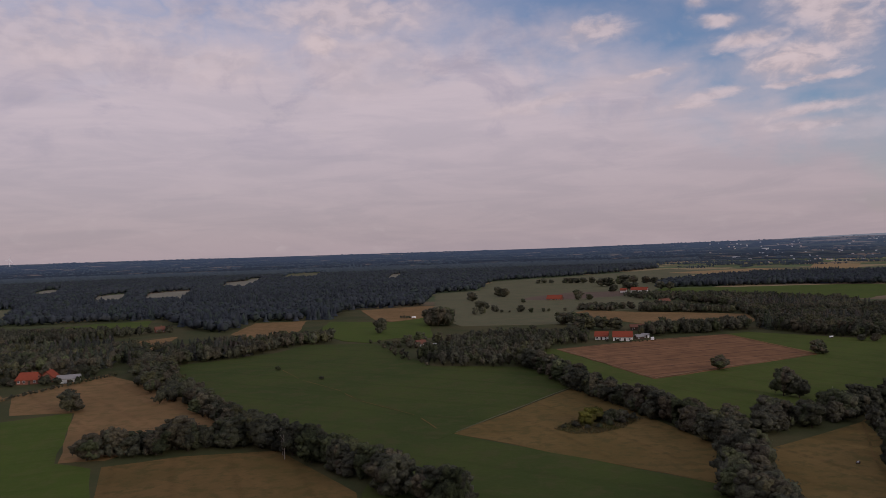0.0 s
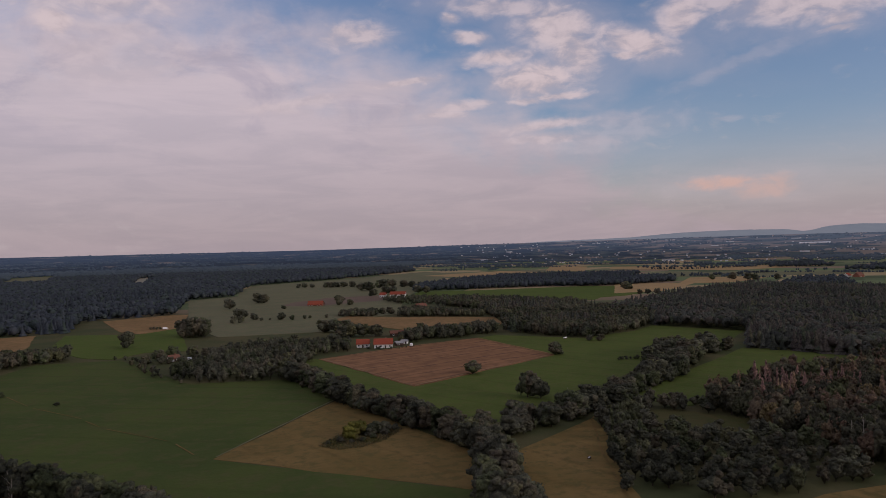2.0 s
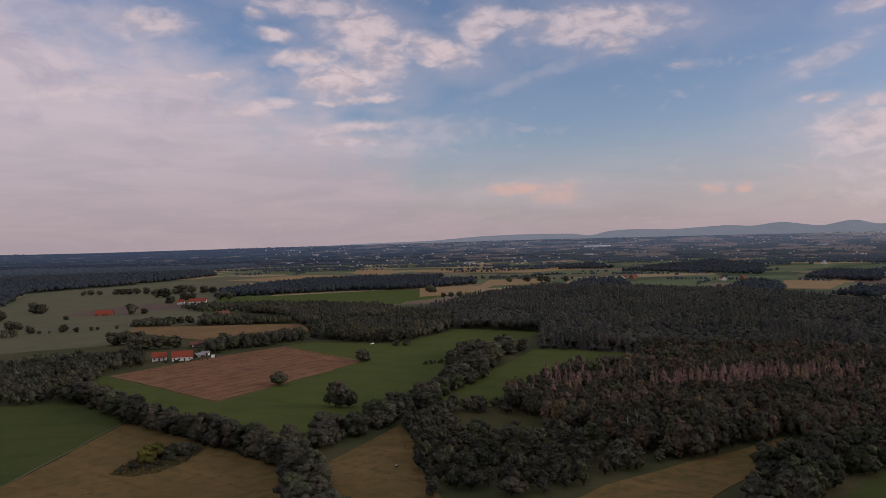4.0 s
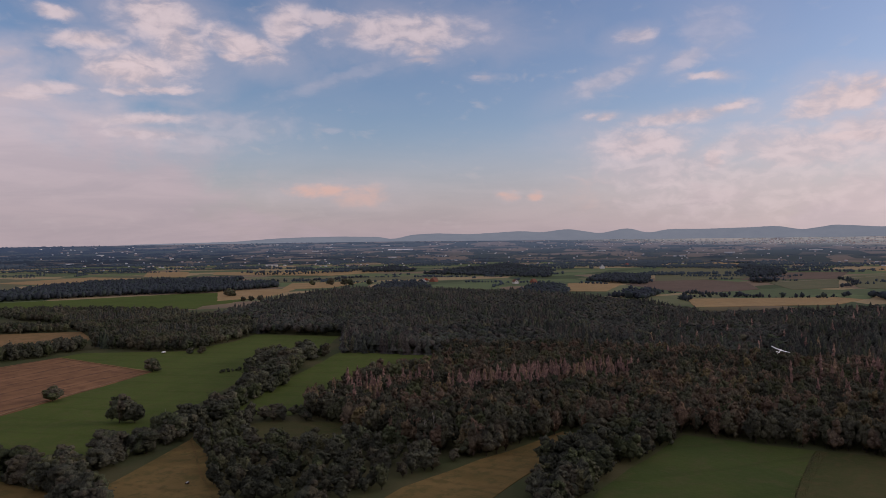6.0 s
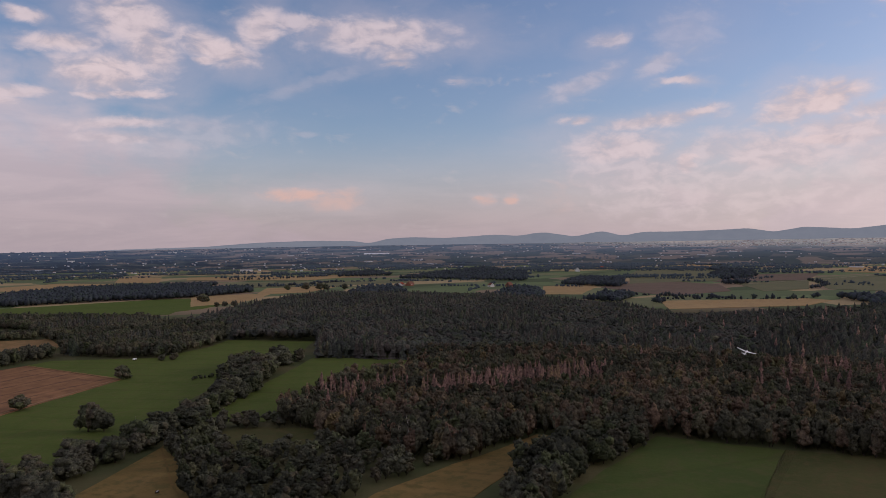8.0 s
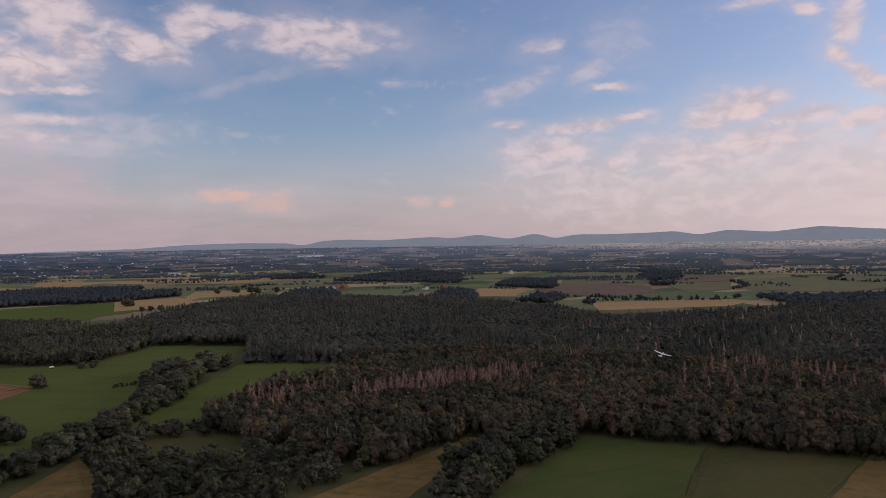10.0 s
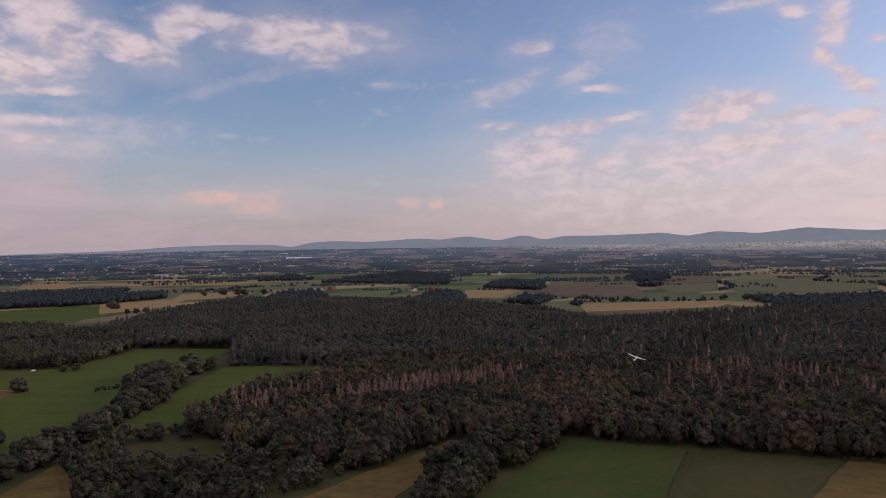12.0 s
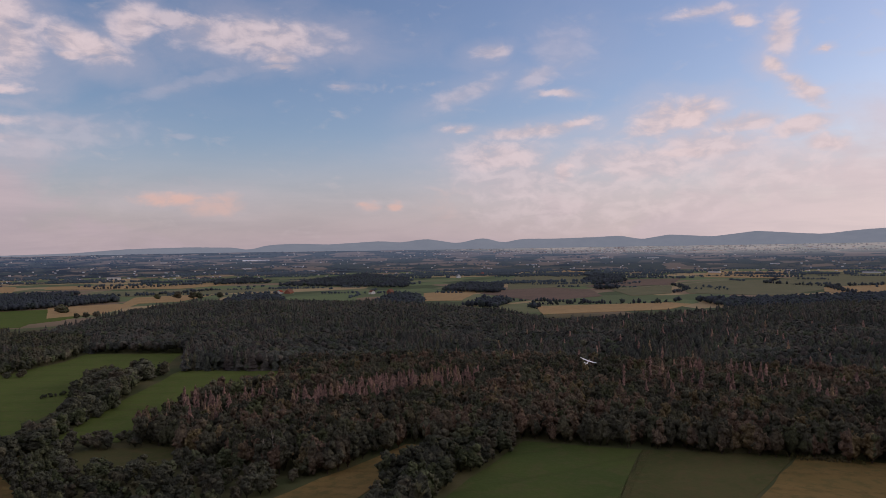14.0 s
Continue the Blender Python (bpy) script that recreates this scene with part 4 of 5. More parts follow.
mixed("wood", [(352, 1222), (450, 1216), (598, 1208), (675, 1156), (760, 1160), (880, 1195), (930, 1290), (800, 1330), (1000, 1500), (700, 1600), (569, 1520), (400, 1330)], 8.6, 141, FAR, FIR_FAR, [FARLEAF_HAZED, BARK], [FARLEAF_HAZED, BARK], 0.05, (10, 15), (1.0, 1.4), (1, 1.3),
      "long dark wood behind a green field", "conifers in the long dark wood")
mixed("wood", [(-560, 330), (-300, 455), (-225, 478), (-218, 520), (-228, 578), (-300, 618), (-440, 600), (-620, 540)], 8.0, 151, CANOPY, FIR_MIDDLE, [OAK, BARK], [SPRUCE, BARK], 0.25, (9, 13), (0.9, 1.2), (1, 1.3),
      "dark wood behind the red roofed farm", "spruces in the wood behind the farm", clear=([(-275, 430), (-235, 430), (-235, 470), (-275, 470)],))
mixed("wood", [(-560, 640), (-330, 655), (-318, 680), (-296, 700), (-290, 716), (-330, 735), (-440, 738), (-600, 745)], 7.0, 161, MIDDLE, MIDDLE[:2], [OAK, BARK], [GREY, BARK], 0.5, (7, 10.5), (0.9, 1.2), (0.8, 1.1),
      "dark wood behind a tan meadow", "light green trees behind a tan meadow", clear=([(-300, 722), (-268, 722), (-268, 750), (-300, 750)],))
scatter("bushes", spread([(152, 834), (190, 816), (202, 848), (166, 872)], 5.0, 165), MIDDLE[2:], [OAK, BARK], (6, 9), (1.0, 1.3), 166, "dark bush thicket at the edge of a tan field", "bushes")
scatter("bushes", spread([(211, 800), (248, 775), (300, 745), (305, 775), (262, 850), (236, 860)], 5.5, 167), MIDDLE[2:], [OAK, BARK], (6, 10), (0.9, 1.2), 168, "brownish bush thicket beside a house", "bushes")
scatter("bushes", spread([(262, 1080), (310, 1066), (400, 1010), (353, 985), (300, 930), (258, 985)], 8.0, 169), MIDDLE, [OAK, BARK], (5, 9), (1.0, 1.3), 170, "dark garden trees round the white farm", "bushes")
# the great forest to the north, thinning out in detail with distance
NORTH_A = [(-620, 700), (-560, 820), (-430, 870), (-335, 885), (-280, 780), (-212, 700), (-207, 808), (-150, 812), (-122, 800), (-125, 935), (-27, 982), (-14, 1253), (67, 1310), (82, 1450), (-300, 1500), (-1000, 1350)]
NORTH_B = [(82, 1450), (84, 1500), (122, 1680), (346, 1840), (660, 2210), (700, 2600), (-1000, 2600), (-1700, 2100), (-1000, 1350), (-300, 1500)]
NORTH_C = [(700, 2600), (1100, 3150), (300, 3400), (-1500, 3200), (-2600, 2400), (-1900, 1900), (-1000, 2600)]


def sector(a0, a1, r0, r1):
    """A parcel between two azimuths and two distances, with skewed ends."""
    return [(r * math.sin(radians(a)), r * math.cos(radians(a))) for a, r in ((a0, r0), (a0 + 0.7, r1 * 0.97), (a0 * 0.4 + a1 * 0.6, r1), (a1 + 0.5, r1 * 1.02), (a1 - 0.4, r0 * 0.98))]


# clearings: azimuths, distances, material, label
GLADES = [
    (-25.8, -23.4, 1330, 1720, PALE, "pale strip of field inside the far forest"),
    (-22.4, -19.0, 1330, 1740, PALE, "pale strip of stubble inside the far forest"),
    (-17.0, -14.6, 1720, 2260, PALE, "pale clearing inside the far forest"),
    (-15.4, -14.0, 1900, 2500, PALE, "second pale clearing inside the far forest"),
    (-12.6, -9.4, 2300, 3000, GREEN_DULL, "dull clearing far out in the forest"),
    (-29.4, -27.6, 1750, 2200, PALE, "pale parcel at the forest edge"),
    (-36.0, -30.5, 1050, 1330, GREEN_DULL, "green meadow inside the forest"),
    (-4.6, -3.2, 1900, 2420, PALE, "small pale clearing with barns in the forest"),
]
SECTORS = [sector(*g[:4]) for g in GLADES]
mixed("forest", NORTH_A, 10.2, 171, FAR, FIR_FAR, [FARLEAF_HAZED, BARK], [FARLEAF_HAZED, BARK], 0.16, (9, 15), (1.0, 1.5), (1, 1.3),
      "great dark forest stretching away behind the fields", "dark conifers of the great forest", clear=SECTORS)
scatter("forest", spread(NORTH_B, 14, 181, clear=SECTORS), SPECK, [FARLEAF_HAZED, BARK], (12, 17), (1.1, 1.6), 182, "far canopy of the great forest")
scatter("forest", spread(NORTH_C, 24, 191, clear=SECTORS), SPECK, [HAZE_LEAF, BARK], (13, 19), (1.8, 2.5), 192, "dark canopy of the forest near the horizon, blue from painted haze")
for g, corners in zip(GLADES, SECTORS):
    field("field", g[5], g[4], corners)

# copses on the plain
COPSES = [
    [(1453, 1577), (1630, 1769), (1860, 1850), (1600, 1500)],
    [(1479, 950), (1440, 1330), (1760, 1480), (2300, 1680), (1923, 1235)],
    [(833, 880), (950, 850), (1075, 990), (1050, 1055), (930, 980)],
    [(905, 650), (985, 600), (1190, 740), (1200, 800), (1050, 730)],
    [(1340, 640), (1625, 770), (1640, 900), (1365, 790)],
    [(985, 540), (980, 470), (1100, 500), (1110, 560)],
    [(1700, 560), (1861, 535), (2250, 660), (2400, 800), (1950, 680)],
    [(1541, 525), (1520, 490), (1570, 465), (1600, 490)],
    [(1240, 240), (1260, 165), (1366, 72), (1500, -60), (1540, -140), (1280, -100), (1100, 60), (1060, 150)],
]
for k, c in enumerate(COPSES):
    scatter("copse", spread(c, 11 if k not in (0, 1, 6) else 16, 201 + k), FAR, [FARLEAF_HAZED, BARK], (9, 14), (1.25, 1.65), 221 + k, "dark copse standing among fields on the plain", "copse")

ROWS = [
    [(1122, 350), (1132, 428), (1139, 504), (1179, 593), (1200, 610)],
    [(990, 419), (1069, 446), (1174, 279), (1227, 265)],
    [(1180, 1720), (1240, 1640), (1400, 1660), (1573, 1720), (1640, 1790)],
    [(1444, 320), (1600, 330), (1766, 395)],
    [(1776, 60), (1913, 215), (2194, 210)],
    [(1395, -10), (1560, 30), (1763, 75), (2013, -120)],
    [(2230, 630), (2250, 560), (2260, 500)],
    [(920, 1375), (1100, 1300), (1260, 1360)],
    [(2018, 630), (2400, 840), (2730, 890), (3050, 1170)],
]
for k, line in enumerate(ROWS):
    scatter("tree_row", along(line, 4.2, 7, 241 + k, 0.3), FAR, [FARLEAF_HAZED, BARK], (2.2, 11), (0.8, 1.6), 251 + k, "loose row of dark trees along a field", "tree row")


def plain_trees():
    """Hedges, tree rows and copses of the open plain, and the woods towards the horizon."""
    rng = np.random.default_rng(261)
    rows, blobs, far = [], [], []
    for k in range(150):
        a, r = math.radians(rng.uniform(14, 104)), rng.uniform(1500, 3250)
        if r < 2150 and (a < math.radians(34) or (a > 1.0 and rng.random() < 0.6)):
            continue
        x, y, t, d = r * math.sin(a), r * math.cos(a), (-a if rng.random() < 0.75 else 0.5) + rng.normal(0, 0.2), rng.uniform(60, 340)
        n = int(d / 4.0)
        s = np.linspace(-d / 2, d / 2, n)
        s = s[np.interp(s, np.linspace(-d / 2, d / 2, 9), rng.random(9)) > rng.uniform(0.2, 0.55)]
        rows += [(x + v * math.cos(t) + rng.normal(0, 2), y + v * math.sin(t) + rng.normal(0, 3)) for v in s]
    for k in range(120):
        a, r = math.radians(rng.uniform(16, 104)), rng.uniform(1900, 3300)
        if r < 2500 and (a < math.radians(34) or rng.random() < 0.72):
            continue
        x, y, t = r * math.sin(a), r * math.cos(a), -a + rng.normal(0, 0.2)
        w, d = rng.uniform(40, 230), rng.uniform(10, 34)
        u = rng.uniform(-1, 1, (int(w * d / 42), 2))
        u = u[(np.abs(u) ** 3).sum(1) < 1] * (w, d)
        blobs += [(x + p * math.cos(t) - q * math.sin(t), y + p * math.sin(t) + q * math.cos(t)) for p, q in u]
    for k in range(600):
        a, r = math.radians(rng.uniform(-50, 108)), 3200 + 1620 * rng.random() ** 0.9
        x, y, t = r * math.sin(a), r * math.cos(a), -a + rng.normal(0, 0.06)
        if a > 0.85 and rng.random() < 0.42:
            continue
        w = rng.uniform(30, 210)
        dense = 1.0 if a > 0.2 else 1.3
        n = int(w * dense / 9)
        u = rng.uniform(-1, 1, (n, 2)) * (w, 8)
        far += [(x + p * math.cos(t) - q * math.sin(t), y + p * math.sin(t) + q * math.cos(t)) for p, q in u]
    P = np.array(rows)
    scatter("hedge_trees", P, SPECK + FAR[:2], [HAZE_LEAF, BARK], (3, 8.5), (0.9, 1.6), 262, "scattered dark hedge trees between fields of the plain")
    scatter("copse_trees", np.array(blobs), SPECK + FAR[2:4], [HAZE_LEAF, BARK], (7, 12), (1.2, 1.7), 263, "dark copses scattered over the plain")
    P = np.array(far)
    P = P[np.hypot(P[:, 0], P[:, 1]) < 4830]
    scatter("distant_woods", np.c_[P, level(P[:, 0], P[:, 1])], SPECK, [HAZE_LEAF, BARK], (5, 10), (1.5, 2.6), 264, "bands of dark woods towards the horizon, blue from painted haze")


plain_trees()

# ---- single trees and hedges near the camera ----


def base_tree(seed, leaf, lobes, clumps, label, low=0.16, wide=0.40):
    """One tree of unit height with its trunk and crown."""
    ob = new("tree")
    tagged(ob, label, "tree", "hedgerow trees")
    V, F, M = crown(seed, lobes, clumps, 170, 0.040, low, wide)
    c = new("crown", mesh_of("crown", V, F, None, [leaf], True))
    c.parent = ob
    V, F, M = timber(seed, max(low, 0.2))
    t = new("trunk", mesh_of("trunk", V, F, None, [BARK]))
    t.parent = ob
    return ob


TREES = {
    "oak": [base_tree(301 + s, OAK, 8, 60, "dark green rounded oak in a field hedge", 0.02, 0.42) for s in range(4)],
    "willow": [base_tree(311 + s, GREY, 7, 56, "grey-green bushy willow in a field hedge", 0.0, 0.42) for s in range(3)],
    "yellow": [base_tree(321 + s, YELLOW, 5, 34, "yellowing bush standing in a hollow", 0.04, 0.5) for s in range(2)],
}
_used = set()


def plant(kind, x, y, h, broad=1.0, label=""):
    """Sets a tree of a kind on its spot; the first of each form is the form itself."""
    rng = random.Random(round(x * 13 + y * 7))
    form = rng.choice(TREES[kind])
    m = pose(x, y, 0, 0, 0, rng.uniform(0, 360)) @ Matrix.Diagonal((h * broad, h * broad, h, 1))
    if form in _used:
        k = form.scale
        ob = copy_thing(form, m @ Matrix.Diagonal((1 / k[0], 1 / k[1], 1 / k[2], 1)))
    else:
        ob = form
        ob.matrix_basis = Matrix(m)
        _used.add(form)
    if label:
        ob["label"] = label
    return ob


def thicket(points, gap, width, high, seed, label):
    """A hedge whose bushes cannot be told apart, as one object."""
    scatter("hedge_bushes", along(points, gap, width, seed), MIDDLE, [OAK, BARK], high, (1.1, 1.6), seed + 1, label, "hedge")


def hedge(points, gap, width, high, seed, share=0.25, miss=0.0):
    rng = random.Random(seed)
    thicket(points, 2.4, width + 1, (2.5, 5.5), seed + 50, "dense dark undergrowth below the trees of a field hedge")
    for x, y in along(points, gap, width, seed, miss):
        plant("willow" if rng.random() < share else "oak", x, y, rng.uniform(*high), rng.uniform(0.85, 1.3))


hedge([(-132, 272), (-108, 277), (-90, 284), (-72, 285), (-48, 262), (-27, 240), (-14, 222), (8, 206)], 5.5, 4, (8, 13), 401)
thicket([(-228, 580), (-197, 494), (-165, 424), (-135, 370)], 2.6, 11, (6, 11), 420, "dense dark hedge of trees beside the pasture")
hedge([(-128, 374), (-103, 330), (-84, 306), (-68, 288)], 6, 4, (7, 11), 402)
hedge([(52, 462), (64, 400), (76, 350), (88, 312), (99, 278), (103, 258), (95, 235), (86, 208), (80, 180)], 5, 5, (8, 13), 403, 0.3)
hedge([(104, 282), (130, 286), (158, 299), (185, 312), (215, 334), (240, 352)], 3.4, 7, (7, 12), 404, 0.3)
hedge([(240, 352), (265, 374), (292, 398), (318, 424), (352, 436)], 3.6, 9, (9, 14), 405, 0.15)
hedge([(288, 414), (306, 434), (322, 450)], 4.5, 8, (8, 12), 406, 0.1)
hedge([(-245, 330), (-232, 350), (-250, 365)], 7, 5, (6, 10), 407)
thicket([(-56, 590), (-44, 566), (-30, 510), (-6, 462)], 6, 5, (2.5, 5.5), 408, "grey-green bushes along the edge of the copse")
thicket([(-285, 457), (-262, 456), (-232, 464), (-220, 468)], 6, 4, (6, 10), 409, "dark garden trees behind the brick farm")
for x, y, h in ((-262, 437, 6), (-256, 434, 4.5), (-238, 437, 6.5), (-232, 440, 4)):
    plant("oak", x, y, h, 1.2, "dark garden tree before the brick farm")
thicket([(-240, 434), (-228, 438), (-218, 450)], 5, 4, (3, 6), 410, "dark garden bushes beside the brick farm")

for x, y, h, w in [(-182, 357, 12, 1.1), (157, 419, 9, 1.35), (238, 466, 10, 1.2), (158, 343, 14, 0.9), (163, 338, 11, 1.0), (-106, 467, 3, 1.5), (-72, 428, 2.2, 1.7), (-57, 662, 15, 0.9), (41, 1025, 16, 1.1),
                   (86, 1118, 17, 1.1), (94, 1110, 15, 1.1), (45, 903, 11, 1.2), (52, 900, 10, 1.2), (60, 850, 9, 1.2), (89, 840, 9, 1.2), (296, 520, 5, 1.3), (303, 515, 6, 1.3), (67, 839, 4, 1.1), (76, 838, 3, 1.1), (99, 827, 6, 1.1), (114, 832, 5, 1.1), (120, 835, 4, 1.1), (138, 831, 4.5, 1.2), (44, 827, 9, 1.0), (36, 825, 9, 1.0)]:
    plant("oak", x, y, h, w, "single dark oak standing free in a field")
for x, y, h in [(-14, 716, 18), (-5, 711, 20), (5, 709, 19), (0, 720, 20), (-9, 725, 18)]:
    plant("oak", x, y, h, 1.0, "tall dark oak in a round clump on pasture")
for x, y, h in [(215, 838, 9), (205, 842, 8), (195, 846, 9), (185, 850, 8), (176, 852, 8), (112, 690, 13), (122, 684, 14), (133, 690, 12), (118, 636, 12), (127, 640, 12), (138, 638, 13), (148, 634, 11), (104, 592, 11)]:
    plant("oak", x, y, h, 1.25, "dark bushy tree beside the farm")
for x, y, h, w in [(196, 1502, 9, 1.3), (208, 1498, 12, 1.2), (222, 1492, 9, 1.3), (248, 1478, 12, 1.3), (258, 1470, 12, 1.3), (268, 1464, 12, 1.4), (280, 1456, 13, 1.3), (296, 1450, 14, 1.2),
                   (286, 1318, 17, 1.3), (298, 1308, 18, 1.3), (336, 1386, 18, 1.2), (348, 1380, 19, 1.2), (362, 1390, 17, 1.2), (384, 1378, 15, 1.3), (398, 1370, 13, 1.3), (412, 1362, 11, 1.3),
                   (300, 1190, 15, 1.2), (308, 1180, 14, 1.2), (352, 1180, 15, 1.1), (364, 1172, 14, 1.1), (186, 1004, 15, 1.1), (200, 1000, 9, 1.3), (108, 985, 6, 1.3), (270, 1160, 13, 1.3)]:
    plant("oak", x, y, h, w, "dark tree standing free on far pasture")
for x, y, h in [(668, 1050, 14), (674, 1046, 12), (641, 922, 10), (631, 930, 9), (622, 938, 8), (955, 1190, 12), (983, 1168, 15), (992, 1132, 16), (1000, 1124, 14), (1040, 1110, 12)]:
    plant("oak", x, y, h, 1.15, "dark tree standing at the edge of a golden stubble field")
for x, y, h in [(-26, 554, 6), (-11, 555, 5.5), (-29, 572, 9), (-5, 582, 9), (5, 572, 8.5), (-18, 580, 10), (-36, 560, 7), (-2, 560, 5), (-21, 553, 4), (-20, 559, 4.5), (-14, 558, 4)]:
    plant("oak", x, y, h, 1.15, "dark bushy tree round the half hidden cottage")
thicket([(118, 560), (132, 552), (146, 548), (160, 557)], 4, 1.5, (1.5, 3), 413, "low garden hedge before the white farmhouse")
thicket([(318, 1084), (332, 1078), (346, 1070)], 6, 3, (1.5, 2.5), 411, "garden hedge before the white farm")
thicket([(262, 424), (276, 424), (290, 420)], 2.2, 1.5, (2, 3.2), 412, "low dark hedge reaching into the meadow")
thicket([(-209, 466), (-233, 399), (-243, 352)], 2.4, 1.2, (1.5, 3), 415, "low dark hedge beside the sandy farm track")
for x, y, h in ((-46, 806, 3), (-43, 806, 3.5), (-40, 805, 3), (-37, 805, 3.2)):
    plant("oak", x, y, h, 1.1, "small dark bush in a short row")
# bushy hollow in the tan meadow
for x, y, h, k in [(58, 300, 5.5, "yellow"), (62, 305, 6.5, "yellow"), (66, 302, 5.0, "willow"), (70, 304, 5.5, "willow"), (74, 307, 4.5, "willow"), (52, 296, 2.6, "willow"), (47, 294, 2.0, "willow"),
                   (56, 292, 2.2, "willow"), (61, 293, 2.4, "willow"), (66, 296, 2.6, "willow"), (72, 300, 3.2, "willow"), (78, 306, 3.0, "willow")]:
    plant(k, x, y, h, 1.35, "yellowing bush in a reedy hollow" if k == "yellow" else "grey-green low bush in a reedy hollow")


def bare_tree(x, y, h, seed):
    """A dead tree: a pale leaning trunk and thin bare limbs."""
    rng = np.random.default_rng(seed)
    ob = new("bare_tree")
    ob.matrix_basis = pose(x, y, 0)
    tagged(ob, "pale bare dead tree standing among green trees", "dead tree")
    lean = rng.uniform(-0.05, 0.05, 2) * h
    V, F = stem([(0, 0, -0.2), (lean[0] * 0.4, lean[1] * 0.4, h * 0.5), (lean[0], lean[1], h)], [0.20, 0.13, 0.04], 7)
    t = new("trunk", mesh_of("trunk", V, F, None, [SNAG], True))
    t.parent = ob
    for k in range(9):
        z, a, l = h * rng.uniform(0.35, 0.92), rng.uniform(0, 6.28), h * rng.uniform(0.10, 0.22)
        f = z / h
        p = np.array([lean[0] * f, lean[1] * f, z])
        d = np.array([math.cos(a), math.sin(a), rng.uniform(0.5, 1.1)])
        V, F = stem([p, p + d * l * 0.55, p + d * l + (0, 0, l * 0.2)], [0.07, 0.045, 0.015], 5)
        b = new("branch", mesh_of("branch", V, F, None, [SNAG], True))
        b.parent = ob
    return ob


for k, (x, y, h) in enumerate(((161, 297, 10), (168, 318, 9), (218, 202, 13), (222, 200, 14), (226, 203, 12), (-60, 268, 10), (-58, 262, 9))):
    bare_tree(x, y, h, 800 + k)


def reeds(name, corners, gap, high, seed, label):
    """Tall dry grass in tufts of leaning blades."""
    P = spread(corners, gap, seed)
    rng = np.random.default_rng(seed)
    tufts = []
    for s in range(3):
        V, F = [], []
        for b in range(9):
            a, l = rng.uniform(0, 6.28), rng.uniform(0.2, 0.6)
            w = 0.16
            i = len(V)
            V += [(-w * math.sin(a), w * math.cos(a), 0), (w * math.sin(a), -w * math.cos(a), 0), (l * math.cos(a), l * math.sin(a), rng.uniform(0.7, 1))]
            F.append((i, i + 1, i + 2))
        tufts.append((np.array(V), np.array(F), np.zeros(len(F), int)))
    return scatter(name, P, tufts, [REEDS], high, (0.9, 1.4), seed + 1, label, "reeds")


reeds("reeds", [(43, 293), (52, 305), (62, 316), (78, 314), (82, 306), (70, 291), (58, 284), (48, 285)], 0.9, (0.5, 1.2), 601, "olive-brown reeds filling a hollow in the meadow")
reeds("weeds", [(316, 79), (317, 75), (248, 66), (247, 70)], 0.7, (0.2, 0.5), 602, "brown weeds along a ditch between meadows")
reeds("weeds", [(336, 25), (340, 0), (334, -4), (328, 24)], 1.2, (0.7, 1.6), 603, "brown weeds at the edge of the wood")

# ---- buildings ----


def house(name, label, x, y, turn, long, wide, eaves, ridge_h, wall, roof, category="house", windows=4, chimney=True, hip=0.0):
    """Walls with gables, a tiled roof with overhang, windows, door and chimney."""
    ob = new(name)
    ob.matrix_basis = pose(x, y, float(level(x, y)), 0, 0, turn)
    tagged(ob, label, category, "farm buildings")
    L, W = long / 2, wide / 2
    bm = bmesh.new()
    v = [bm.verts.new(p) for p in ((-L, -W, 0), (L, -W, 0), (L, W, 0), (-L, W, 0), (-L, -W, eaves), (L, -W, eaves), (L, W, eaves), (-L, W, eaves), (-L + hip, 0, ridge_h - 0.15), (L - hip, 0, ridge_h - 0.15))]
    for f in ((0, 1, 5, 4), (2, 3, 7, 6), (1, 2, 6, 9, 5), (3, 0, 4, 8, 7), (3, 2, 1, 0)):
        bm.faces.new([v[i] for i in f])
    part("wall", bm, wall, ob)
    o, t = 0.6, 0.28
    drop = (ridge_h - eaves) / W * o
    for s in (-1, 1):
        bm = bmesh.new()
        low, high_z = eaves - drop, ridge_h
        q = [(-L - o, s * (W + o), low), (L + o, s * (W + o), low), (L + o - hip, 0, high_z), (-L - o + hip, 0, high_z)]
        a = [bm.verts.new(p) for p in q]
        b = [bm.verts.new((p[0], p[1], p[2] + t)) for p in q]
        for f in ((a[0], a[1], a[2], a[3]), (b[3], b[2], b[1], b[0])):
            bm.faces.new(f)
        for i in range(4):
            j = (i + 1) % 4
            bm.faces.new((a[i], b[i], b[j], a[j]))
        bmesh.ops.recalc_face_normals(bm, faces=bm.faces)
        part("roof", bm, roof, ob)
    for s in (-1, 1):
        for k in range(windows):
            cx = -L + long * (k + 0.5) / windows
            door = s < 0 and k == windows // 2
            w = part("door" if door else "window", box(cx - 0.6, -0.05, 0 if door else 1.0, cx + 0.6, 0.05, 2.1 if door else 2.2), WOOD if door else DARKGLASS, ob)
            w.location = (0, s * (W + 0.02), 0)
            if not door:
                f = part("frame", box(cx - 0.75, -0.04, 0.86, cx + 0.75, 0.02, 2.34), WHITE, w)
                f.location = (0, -0.02 * s, 0)
        g = part("window", box(-0.05, -0.6, eaves + 0.1, 0.05, 0.6, eaves + 1.2), DARKGLASS, ob)
        g.location = (s * (L + 0.02 - hip * 0.4), 0, 0)
    if chimney:
        part("chimney", box(L * 0.3 - 0.4, -0.4, ridge_h - 0.9, L * 0.3 + 0.4, 0.4, ridge_h + 1.0), BRICK, ob)
    return ob


